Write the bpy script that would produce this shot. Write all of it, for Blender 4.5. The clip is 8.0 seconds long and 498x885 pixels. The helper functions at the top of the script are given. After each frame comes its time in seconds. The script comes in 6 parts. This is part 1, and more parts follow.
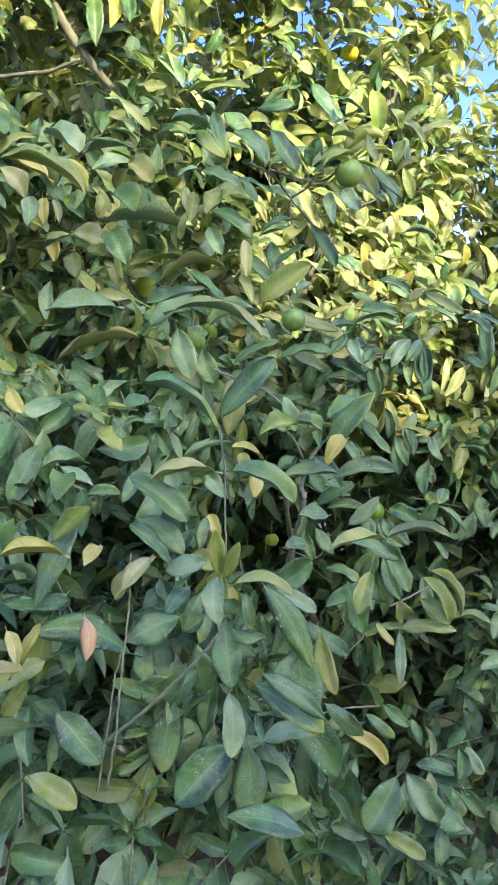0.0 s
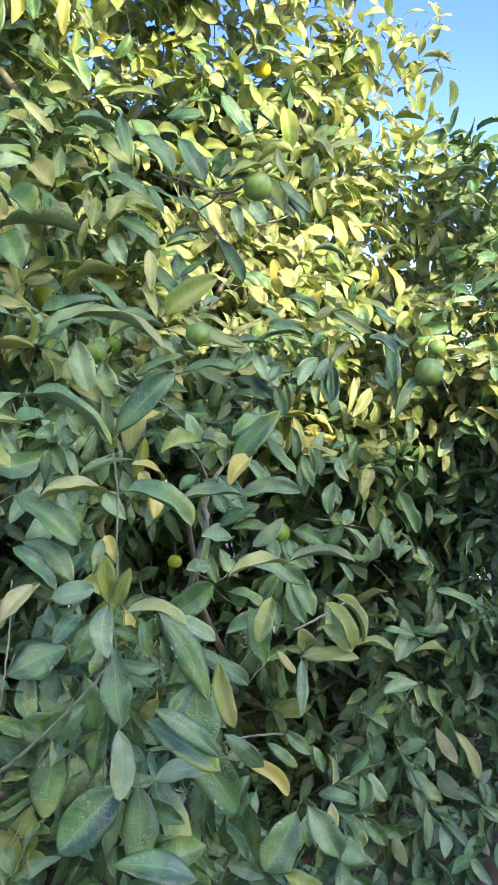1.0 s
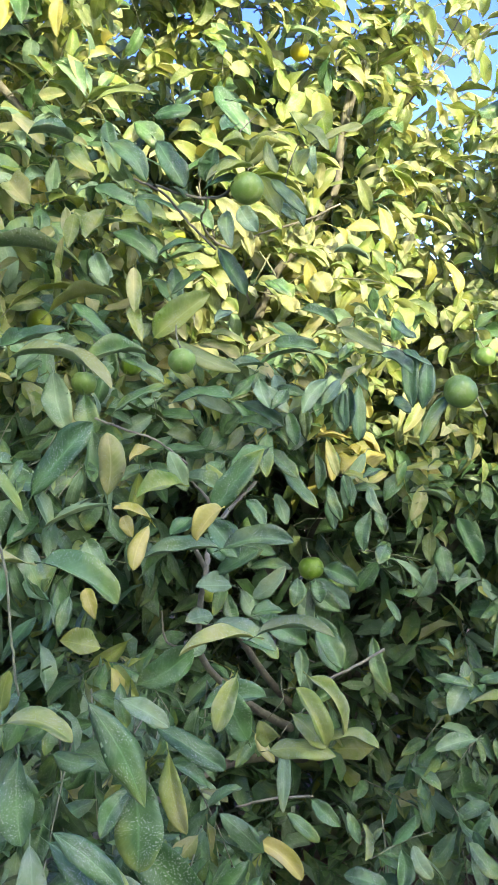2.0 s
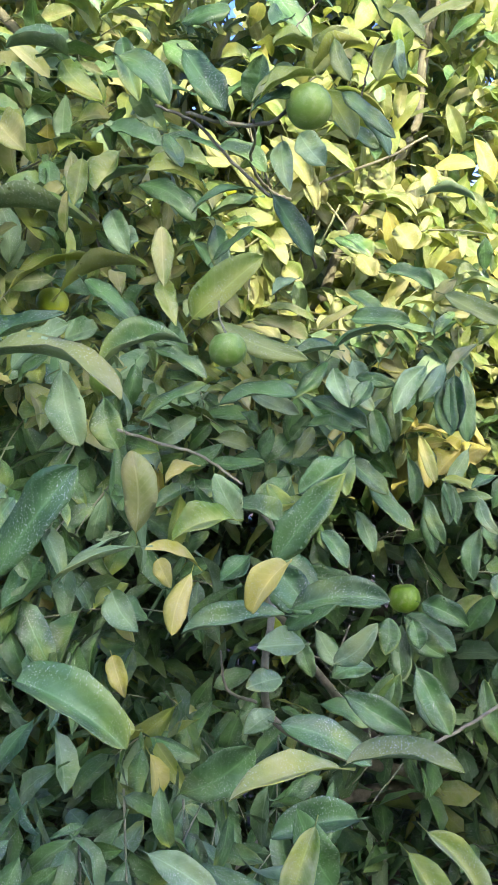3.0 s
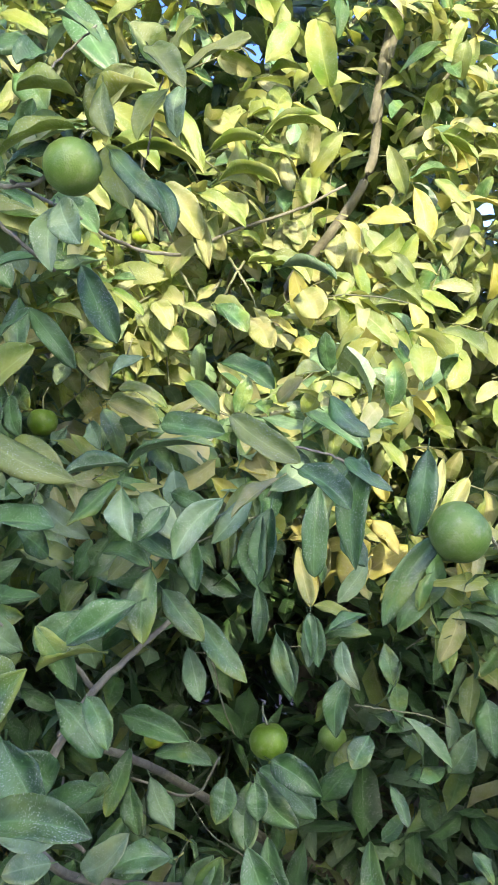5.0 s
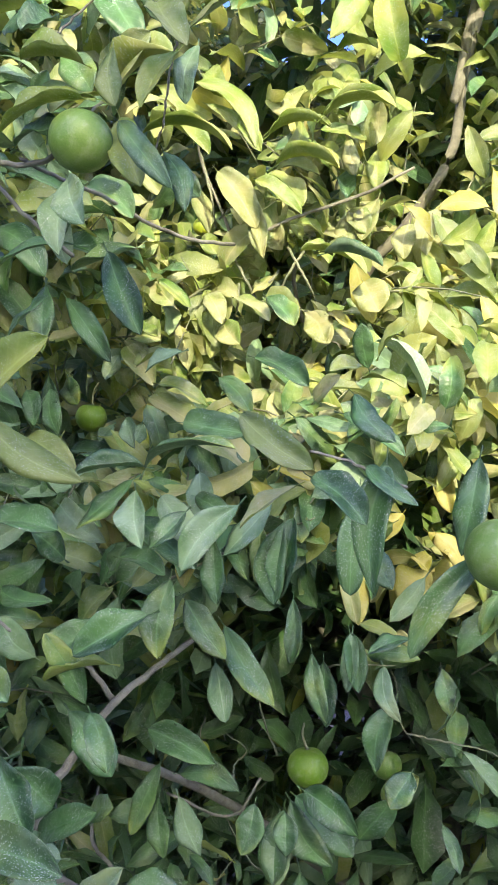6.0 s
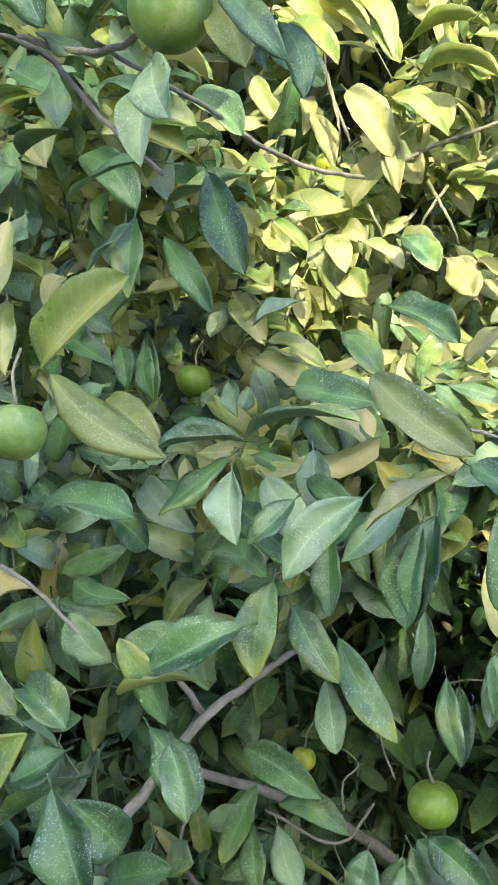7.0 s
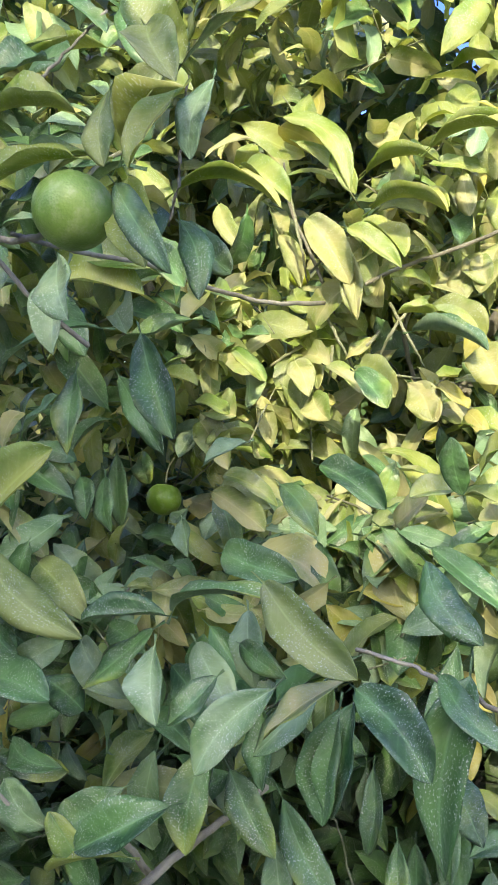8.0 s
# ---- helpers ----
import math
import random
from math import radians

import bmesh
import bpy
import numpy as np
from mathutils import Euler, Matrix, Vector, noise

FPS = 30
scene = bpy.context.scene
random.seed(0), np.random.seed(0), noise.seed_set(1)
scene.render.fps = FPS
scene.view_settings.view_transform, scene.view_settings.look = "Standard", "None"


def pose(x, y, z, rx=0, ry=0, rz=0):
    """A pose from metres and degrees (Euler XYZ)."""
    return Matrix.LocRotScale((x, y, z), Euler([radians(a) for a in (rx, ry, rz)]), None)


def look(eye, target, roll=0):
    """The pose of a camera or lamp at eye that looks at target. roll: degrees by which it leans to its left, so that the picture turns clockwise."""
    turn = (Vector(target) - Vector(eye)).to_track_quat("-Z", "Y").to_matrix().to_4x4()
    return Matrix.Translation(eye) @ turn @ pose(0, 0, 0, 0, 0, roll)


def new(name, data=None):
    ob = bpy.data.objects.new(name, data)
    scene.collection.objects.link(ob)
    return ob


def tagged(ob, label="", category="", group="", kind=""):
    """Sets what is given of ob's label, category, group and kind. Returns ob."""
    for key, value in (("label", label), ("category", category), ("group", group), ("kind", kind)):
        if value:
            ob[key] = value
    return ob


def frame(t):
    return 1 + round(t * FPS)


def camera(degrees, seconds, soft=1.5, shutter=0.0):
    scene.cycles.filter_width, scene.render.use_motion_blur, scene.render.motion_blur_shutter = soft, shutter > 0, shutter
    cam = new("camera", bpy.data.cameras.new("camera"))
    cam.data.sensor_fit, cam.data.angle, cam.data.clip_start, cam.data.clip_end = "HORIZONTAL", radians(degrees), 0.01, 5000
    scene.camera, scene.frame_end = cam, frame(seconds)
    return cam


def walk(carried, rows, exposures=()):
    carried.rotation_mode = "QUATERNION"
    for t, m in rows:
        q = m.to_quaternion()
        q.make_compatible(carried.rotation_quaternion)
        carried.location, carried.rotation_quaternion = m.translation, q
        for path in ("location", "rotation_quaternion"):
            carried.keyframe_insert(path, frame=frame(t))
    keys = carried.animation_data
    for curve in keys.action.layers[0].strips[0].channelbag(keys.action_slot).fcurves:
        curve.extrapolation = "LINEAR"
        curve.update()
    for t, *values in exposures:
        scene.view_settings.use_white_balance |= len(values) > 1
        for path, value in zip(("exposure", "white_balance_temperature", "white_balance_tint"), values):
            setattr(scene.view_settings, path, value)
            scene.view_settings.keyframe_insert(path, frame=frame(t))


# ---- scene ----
cam = camera(34.8, 8.0, soft=1.5)
PATH = [
    (0, (0.0, 0.0, 1.5), (0.178, 1.991, 1.439), 0.0),
    (0.5, (0.02, 0.021, 1.502), (0.391, 1.986, 1.475), 0.9),
    (1, (0.027, 0.058, 1.5), (0.423, 2.018, 1.486), 1.0),
    (1.5, (0.124, 0.12, 1.509), (0.434, 2.096, 1.494), 0.2),
    (2, (0.296, 0.22, 1.586), (0.375, 2.218, 1.544), -0.5),
    (2.2, (0.311, 0.252, 1.599), (0.282, 2.251, 1.544), -0.8),
    (3.3, (0.302, 0.669, 1.661), (0.199, 2.663, 1.536), -2.5),
    (3.5, (0.295, 0.677, 1.678), (0.193, 2.67, 1.556), -2.2),
    (4, (0.318, 0.698, 1.715), (0.216, 2.691, 1.592), -1.8),
    (4.5, (0.458, 0.748, 1.721), (0.305, 2.74, 1.627), -1.7),
    (4.7, (0.539, 0.798, 1.756), (0.337, 2.786, 1.667), -0.6),
    (5.8, (0.72, 0.92, 1.768), (0.284, 2.87, 1.695), 0.9),
    (6, (0.698, 0.948, 1.763), (0.188, 2.88, 1.675), 1.6),
    (6.5, (0.653, 1.055, 1.758), (0.046, 2.955, 1.616), 2.9),
    (7, (0.642, 1.12, 1.756), (-0.138, 2.953, 1.577), 2.8),
    (7.5, (0.695, 1.142, 1.814), (-0.19, 2.929, 1.663), 2.3),
    (8, (0.712, 1.162, 1.854), (-0.136, 2.973, 1.812), 1.9),
]
walk(cam, [(t, look(eye, target, roll)) for t, eye, target, roll in PATH], exposures=[(0, 3.15, 7200, 6), (2, 3.24, 7400, 6), (4, 3.14, 7150, 7.5), (4.7, 3.04, 7150, 8), (6, 3.04, 7150, 9.5), (6.5, 3.22, 7150, 9.5), (7.3, 3.28, 7150, 9.5), (8, 2.95, 7250, 9)])

# ---- light ----
SUN = Vector((0.302, -0.830, 0.469)).normalized()
world = bpy.data.worlds.new("sky")
scene.world = world
world.use_nodes = True
wn = world.node_tree.nodes
sky = wn.new("ShaderNodeTexSky")
sky.sky_type = "NISHITA"
sky.sun_disc = False
sky.sun_elevation = math.asin(SUN.z)
sky.sun_rotation = math.atan2(SUN.x, SUN.y)
sky.altitude, sky.air_density, sky.dust_density, sky.ozone_density = 0.0, 1.0, 2.4, 2.5
wn["Background"].inputs["Strength"].default_value = 0.12
deep = wn.new("ShaderNodeHueSaturation")
deep.inputs["Hue"].default_value = 0.539
deep.inputs["Saturation"].default_value = 1.4
world.node_tree.links.new(sky.outputs[0], deep.inputs["Color"])
world.node_tree.links.new(deep.outputs[0], wn["Background"].inputs["Color"])
sun_data = bpy.data.lights.new("sun", "SUN")
sun_data.energy, sun_data.angle, sun_data.color = 1.0, radians(0.6), (1.0, 0.88, 0.70)
sun = new("sun", sun_data)
sun.matrix_world = look(SUN * 30, (0, 0, 0))

# ---- materials ----
def nodes_of(name):
    m = bpy.data.materials.new(name)
    m.use_nodes = True
    return m, m.node_tree.nodes, m.node_tree.links


def rgb(c):
    return (*c, 1.0)


def mix(nodes, links, fac, a, b, blend="MIX"):
    n = nodes.new("ShaderNodeMix")
    n.data_type, n.blend_type = "RGBA", blend
    for socket, value in ((n.inputs[0], fac), (n.inputs[6], a), (n.inputs[7], b)):
        if isinstance(value, (tuple, float, int)):
            socket.default_value = rgb(value) if isinstance(value, tuple) else value
        else:
            links.new(value, socket)
    return n.outputs[2]


def ramp(nodes, links, value, lo, hi, a=0.0, b=1.0):
    n = nodes.new("ShaderNodeMapRange")
    links.new(value, n.inputs[0])
    for i, v in enumerate((lo, hi, a, b)):
        n.inputs[i + 1].default_value = v
    return n.outputs[0]


def calc(nodes, links, op, a, b=0.0):
    n = nodes.new("ShaderNodeMath")
    n.operation = op
    for socket, value in zip(n.inputs, (a, b)):
        if isinstance(value, (float, int)):
            socket.default_value = value
        else:
            links.new(value, socket)
    return n.outputs[0]


def noise_tex(nodes, links, vector, scale, detail=2.0, rough=0.5):
    n = nodes.new("ShaderNodeTexNoise")
    n.inputs["Scale"].default_value, n.inputs["Detail"].default_value = scale, detail
    n.inputs["Roughness"].default_value = rough
    links.new(vector, n.inputs["Vector"])
    return n.outputs["Fac"]


def leaf_material(name, dark, light, edge, dust, dusty, glow, joined, rough=0.42, through_blade=0.2):
    """A citrus leaf: blade colour by leaf, pale midrib and side veins, yellowed margin in blotches, dust and white specks."""
    m, nodes, links = nodes_of(name)
    uv = nodes.new("ShaderNodeUVMap").outputs[0]
    split = nodes.new("ShaderNodeSeparateXYZ")
    links.new(uv, split.inputs[0])
    across, along = split.outputs[0], split.outputs[1]
    chance = (nodes.new("ShaderNodeNewGeometry").outputs["Random Per Island"] if joined
              else nodes.new("ShaderNodeObjectInfo").outputs["Random"])
    off = nodes.new("ShaderNodeVectorMath")
    off.operation = "MULTIPLY_ADD"
    off.inputs[1].default_value = (0.2, 1.0, 1.0)
    links.new(uv, off.inputs[0])
    shift = nodes.new("ShaderNodeCombineXYZ")
    links.new(calc(nodes, links, "MULTIPLY", chance, 41.0), shift.inputs[0])
    links.new(calc(nodes, links, "MULTIPLY", chance, 17.0), shift.inputs[1])
    links.new(shift.outputs[0], off.inputs[2])
    place = off.outputs[0]
    second = calc(nodes, links, "FRACT", calc(nodes, links, "MULTIPLY", chance, 7.31))
    third = calc(nodes, links, "FRACT", calc(nodes, links, "MULTIPLY", chance, 23.7))
    blotch = noise_tex(nodes, links, place, 2.2, 3.0)
    side = calc(nodes, links, "ABSOLUTE", across)
    blade = mix(nodes, links, calc(nodes, links, "MULTIPLY", chance, 0.45), dark, light)
    # paler in blotches, more so towards the rib than at the margin
    heart = calc(nodes, links, "SUBTRACT", calc(nodes, links, "ADD", blotch, 0.10), calc(nodes, links, "MULTIPLY", side, 0.22))
    # one half often paler: the folded blade's sheen and dust put into colour
    tilt = calc(nodes, links, "MULTIPLY", across, ramp(nodes, links, second, 0.0, 1.0, -0.24, 0.24))
    heart = calc(nodes, links, "ADD", heart, tilt)
    blade = mix(nodes, links, ramp(nodes, links, heart, 0.40, 0.62, 0.0, 1.0), blade, light)
    # yellowed margin and tip, on some of the leaves
    rim = calc(nodes, links, "ADD", calc(nodes, links, "MULTIPLY", side, 0.22), calc(nodes, links, "MULTIPLY", along, 0.6))
    rim = calc(nodes, links, "ADD", rim, calc(nodes, links, "MULTIPLY", blotch, 1.1))
    rim = ramp(nodes, links, rim, 1.0, 1.5)
    rim = calc(nodes, links, "MULTIPLY", rim, ramp(nodes, links, second, 0.55, 1.0))
    blade = mix(nodes, links, rim, blade, edge)
    # one broad bleached patch on some of the leaves
    bleach = ramp(nodes, links, noise_tex(nodes, links, place, 1.7, 3.0, 0.6), 0.48, 0.70, 0.0, 0.75)
    bleach = calc(nodes, links, "MULTIPLY", bleach, ramp(nodes, links, third, 0.45, 0.85))
    blade = mix(nodes, links, bleach, blade, tuple(0.45 * a + 0.55 * b for a, b in zip(light, edge)))
    # veins
    rib = ramp(nodes, links, side, 0.015, 0.085, 1.0, 0.0)
    wave = nodes.new("ShaderNodeMath")
    wave.operation = "SINE"
    links.new(calc(nodes, links, "MULTIPLY", calc(nodes, links, "SUBTRACT", along, calc(nodes, links, "MULTIPLY", side, 0.22)), 62.0), wave.inputs[0])
    vein = ramp(nodes, links, wave.outputs[0], 0.6, 1.0, 0.0, 0.10)
    veins = calc(nodes, links, "MAXIMUM", calc(nodes, links, "MULTIPLY", rib, 0.42), vein)
    blade = mix(nodes, links, veins, blade, tuple(min(1.0, v * 1.5 + 0.05) for v in light))
    # dust film, finely mottled, and dried white spray specks
    film = noise_tex(nodes, links, place, 9.0, 4.0, 0.65)
    film = ramp(nodes, links, film, 0.3, 0.7, 0.35 * dusty, dusty)
    film = calc(nodes, links, "MULTIPLY", film, ramp(nodes, links, noise_tex(nodes, links, place, 2.7, 2.0), 0.36, 0.64, 0.15, 2.0))
    film = calc(nodes, links, "MULTIPLY", film, ramp(nodes, links, third, 0.0, 1.0, 0.45, 1.15))
    blade = mix(nodes, links, film, blade, dust)
    patch = ramp(nodes, links, noise_tex(nodes, links, place, 3.2, 3.0), 0.38, 0.64, 0.03, 1.0)
    frost = ramp(nodes, links, noise_tex(nodes, links, place, 58.0, 3.0, 0.6), 0.56, 0.66, 0.0, 0.7)
    drops = nodes.new("ShaderNodeTexVoronoi")
    drops.inputs["Scale"].default_value = 42.0
    links.new(place, drops.inputs["Vector"])
    dot = ramp(nodes, links, drops.outputs["Distance"], 0.12, 0.30, 1.0, 0.0)
    pick = nodes.new("ShaderNodeSeparateColor")
    links.new(drops.outputs["Color"], pick.inputs[0])
    dot = calc(nodes, links, "MULTIPLY", dot, ramp(nodes, links, pick.outputs[0], 0.45, 0.75))
    frost = calc(nodes, links, "MAXIMUM", frost, dot)
    speck = calc(nodes, links, "MULTIPLY", calc(nodes, links, "MULTIPLY", frost, patch), 0.82)
    blade = mix(nodes, links, speck, blade, (0.66, 0.72, 0.64))
    out = nodes["Principled BSDF"]
    links.new(blade, out.inputs["Base Color"])
    out.inputs["Roughness"].default_value = rough
    links.new(ramp(nodes, links, film, 0.0, 0.8, rough + 0.06, rough + 0.28), out.inputs["Roughness"])
    out.inputs["Specular IOR Level"].default_value = 0.42
    bump = nodes.new("ShaderNodeBump")
    bump.inputs["Strength"].default_value, bump.inputs["Distance"].default_value = 0.35, 0.0006
    height = calc(nodes, links, "ADD", calc(nodes, links, "MULTIPLY", veins, 2.0), calc(nodes, links, "MULTIPLY", noise_tex(nodes, links, place, 14.0, 3.0), 0.8))
    links.new(height, bump.inputs["Height"])
    # the blade swells between its veins and buckles
    quilt = nodes.new("ShaderNodeBump")
    quilt.inputs["Strength"].default_value, quilt.inputs["Distance"].default_value = 0.8, 0.0045
    links.new(noise_tex(nodes, links, place, 4.5, 2.0), quilt.inputs["Height"])
    links.new(quilt.outputs[0], bump.inputs["Normal"])
    links.new(bump.outputs[0], out.inputs["Normal"])
    thin = nodes.new("ShaderNodeBsdfTranslucent")
    links.new(mix(nodes, links, 0.5, blade, glow), thin.inputs["Color"])
    both = nodes.new("ShaderNodeMixShader")
    both.inputs[0].default_value = through_blade
    links.new(out.outputs[0], both.inputs[1])
    links.new(thin.outputs[0], both.inputs[2])
    links.new(both.outputs[0], nodes["Material Output"].inputs["Surface"])
    return m


LEAF = {}
# kind: dark and light blade, yellowed margin, dust, amount of dust, light through the blade, roughness
LEAF_LOOKS = {
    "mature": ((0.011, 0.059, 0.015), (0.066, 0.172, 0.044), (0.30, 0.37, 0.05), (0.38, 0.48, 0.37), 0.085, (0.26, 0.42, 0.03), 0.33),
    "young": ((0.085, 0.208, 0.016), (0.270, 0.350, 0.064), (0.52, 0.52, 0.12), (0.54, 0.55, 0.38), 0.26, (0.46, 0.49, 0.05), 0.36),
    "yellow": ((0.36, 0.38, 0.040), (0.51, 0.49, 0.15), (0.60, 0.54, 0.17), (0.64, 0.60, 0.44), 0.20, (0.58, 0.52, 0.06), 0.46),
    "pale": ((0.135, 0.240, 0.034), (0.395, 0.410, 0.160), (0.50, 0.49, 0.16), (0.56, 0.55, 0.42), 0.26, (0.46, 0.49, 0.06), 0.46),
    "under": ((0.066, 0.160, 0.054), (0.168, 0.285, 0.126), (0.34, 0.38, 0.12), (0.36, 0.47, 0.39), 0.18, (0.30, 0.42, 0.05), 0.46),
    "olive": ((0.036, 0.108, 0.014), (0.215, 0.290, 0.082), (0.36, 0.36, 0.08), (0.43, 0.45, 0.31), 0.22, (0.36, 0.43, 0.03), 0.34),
    "dry": ((0.44, 0.26, 0.090), (0.58, 0.40, 0.18), (0.52, 0.33, 0.13), (0.54, 0.48, 0.38), 0.25, (0.38, 0.22, 0.05), 0.7)}
KINDS = tuple(LEAF_LOOKS)
for joined in (False, True):
    for key, values in LEAF_LOOKS.items():
        LEAF[key, joined] = leaf_material(key + ("_leaf_many" if joined else "_leaf"), *values[:6], joined, values[6], 0.08 if key in ("mature", "under") else 0.34)


def bark_material(name, a, b, scale):
    m, nodes, links = nodes_of(name)
    at = nodes.new("ShaderNodeTexCoord").outputs["Object"]
    coarse, fine = noise_tex(nodes, links, at, scale, 5.0, 0.6), noise_tex(nodes, links, at, scale * 9, 4.0, 0.7)
    colour = mix(nodes, links, ramp(nodes, links, coarse, 0.3, 0.7), a, b)
    colour = mix(nodes, links, ramp(nodes, links, fine, 0.5, 0.8, 0.0, 0.5), colour, (0.30, 0.285, 0.25))
    out = nodes["Principled BSDF"]
    links.new(colour, out.inputs["Base Color"])
    out.inputs["Roughness"].default_value = 0.85
    bump = nodes.new("ShaderNodeBump")
    bump.inputs["Strength"].default_value, bump.inputs["Distance"].default_value = 0.6, 0.003
    links.new(calc(nodes, links, "ADD", coarse, fine), bump.inputs["Height"])
    links.new(bump.outputs[0], out.inputs["Normal"])
    return m


BARK = bark_material("grey_bark", (0.11, 0.112, 0.080), (0.285, 0.285, 0.215), 22.0)
TWIG = bark_material("green_twig_bark", (0.14, 0.175, 0.09), (0.27, 0.28, 0.18), 60.0)


def fruit_material(name, a, b):
    m, nodes, links = nodes_of(name)
    at = nodes.new("ShaderNodeTexCoord").outputs["Object"]
    broad, fine = noise_tex(nodes, links, at, 24.0, 3.0), noise_tex(nodes, links, at, 420.0, 2.0)
    colour = mix(nodes, links, ramp(nodes, links, broad, 0.3, 0.72), a, b)
    colour = mix(nodes, links, ramp(nodes, links, fine, 0.5, 0.75, 0.0, 0.3), colour, tuple(v * 0.7 for v in a))
    colour = mix(nodes, links, ramp(nodes, links, noise_tex(nodes, links, at, 90.0, 4.0, 0.7), 0.50, 0.8, 0.0, 0.5), colour, (0.36, 0.40, 0.28))
    out = nodes["Principled BSDF"]
    links.new(colour, out.inputs["Base Color"])
    out.inputs["Roughness"].default_value = 0.45
    cells = nodes.new("ShaderNodeTexVoronoi")
    cells.inputs["Scale"].default_value = 520.0
    links.new(at, cells.inputs["Vector"])
    bump = nodes.new("ShaderNodeBump")
    bump.inputs["Strength"].default_value, bump.inputs["Distance"].default_value = 0.3, 0.0008
    links.new(cells.outputs["Distance"], bump.inputs["Height"])
    links.new(bump.outputs[0], out.inputs["Normal"])
    return m


FRUIT = {"green": fruit_material("green_peel", (0.095, 0.200, 0.034), (0.180, 0.290, 0.065)),
         "lime": fruit_material("lime_peel", (0.105, 0.225, 0.015), (0.180, 0.310, 0.030)),
         "ripening": fruit_material("ripening_peel", (0.24, 0.36, 0.03), (0.46, 0.50, 0.04)),
         "ripe": fruit_material("ripe_peel", (0.56, 0.52, 0.035), (0.70, 0.61, 0.05))}


def soil_material():
    m, nodes, links = nodes_of("dry_soil")
    at = nodes.new("ShaderNodeTexCoord").outputs["Object"]
    coarse, fine = noise_tex(nodes, links, at, 1.7, 5.0, 0.6), noise_tex(nodes, links, at, 28.0, 6.0, 0.7)
    colour = mix(nodes, links, ramp(nodes, links, coarse, 0.3, 0.7), (0.085, 0.064, 0.044), (0.15, 0.115, 0.08))
    colour = mix(nodes, links, ramp(nodes, links, fine, 0.45, 0.75, 0.0, 0.6), colour, (0.055, 0.04, 0.028))
    out = nodes["Principled BSDF"]
    links.new(colour, out.inputs["Base Color"])
    out.inputs["Roughness"].default_value = 0.95
    bump = nodes.new("ShaderNodeBump")
    bump.inputs["Distance"].default_value = 0.02
    links.new(fine, bump.inputs["Height"])
    links.new(bump.outputs[0], out.inputs["Normal"])
    return m


SOIL = soil_material()

# ---- ground ----
def build_ground():
    bm = bmesh.new()
    rings = [0.0] + [0.5 * 1.28 ** i for i in range(34)]
    rows = []
    for r in rings:
        row = []
        for k in range(48 if r else 1):
            a = 2 * math.pi * k / 48
            x, y = r * math.cos(a), 2.0 + r * math.sin(a)
            low = 0.05 * noise.noise((x * 0.9, y * 0.9, 0.3)) if r < 60 else 0.0
            row.append(bm.verts.new((x, y, low)))
        rows.append(row)
    for k in range(48):
        bm.faces.new((rows[0][0], rows[1][k], rows[1][(k + 1) % 48]))
    for a, b in zip(rows[1:], rows[2:]):
        for k in range(48):
            bm.faces.new((a[k], b[k], b[(k + 1) % 48], a[(k + 1) % 48]))
    me = bpy.data.meshes.new("ground")
    bm.to_mesh(me)
    bm.free()
    me.materials.append(SOIL)
    return tagged(new("ground", me), "dry brown orchard soil under the citrus trees", "ground", kind="structure")


build_ground()

# ---- leaf shapes ----
rng = np.random.default_rng(7)


def unit(v):
    return v / np.maximum(np.linalg.norm(v, axis=-1, keepdims=True), 1e-9)


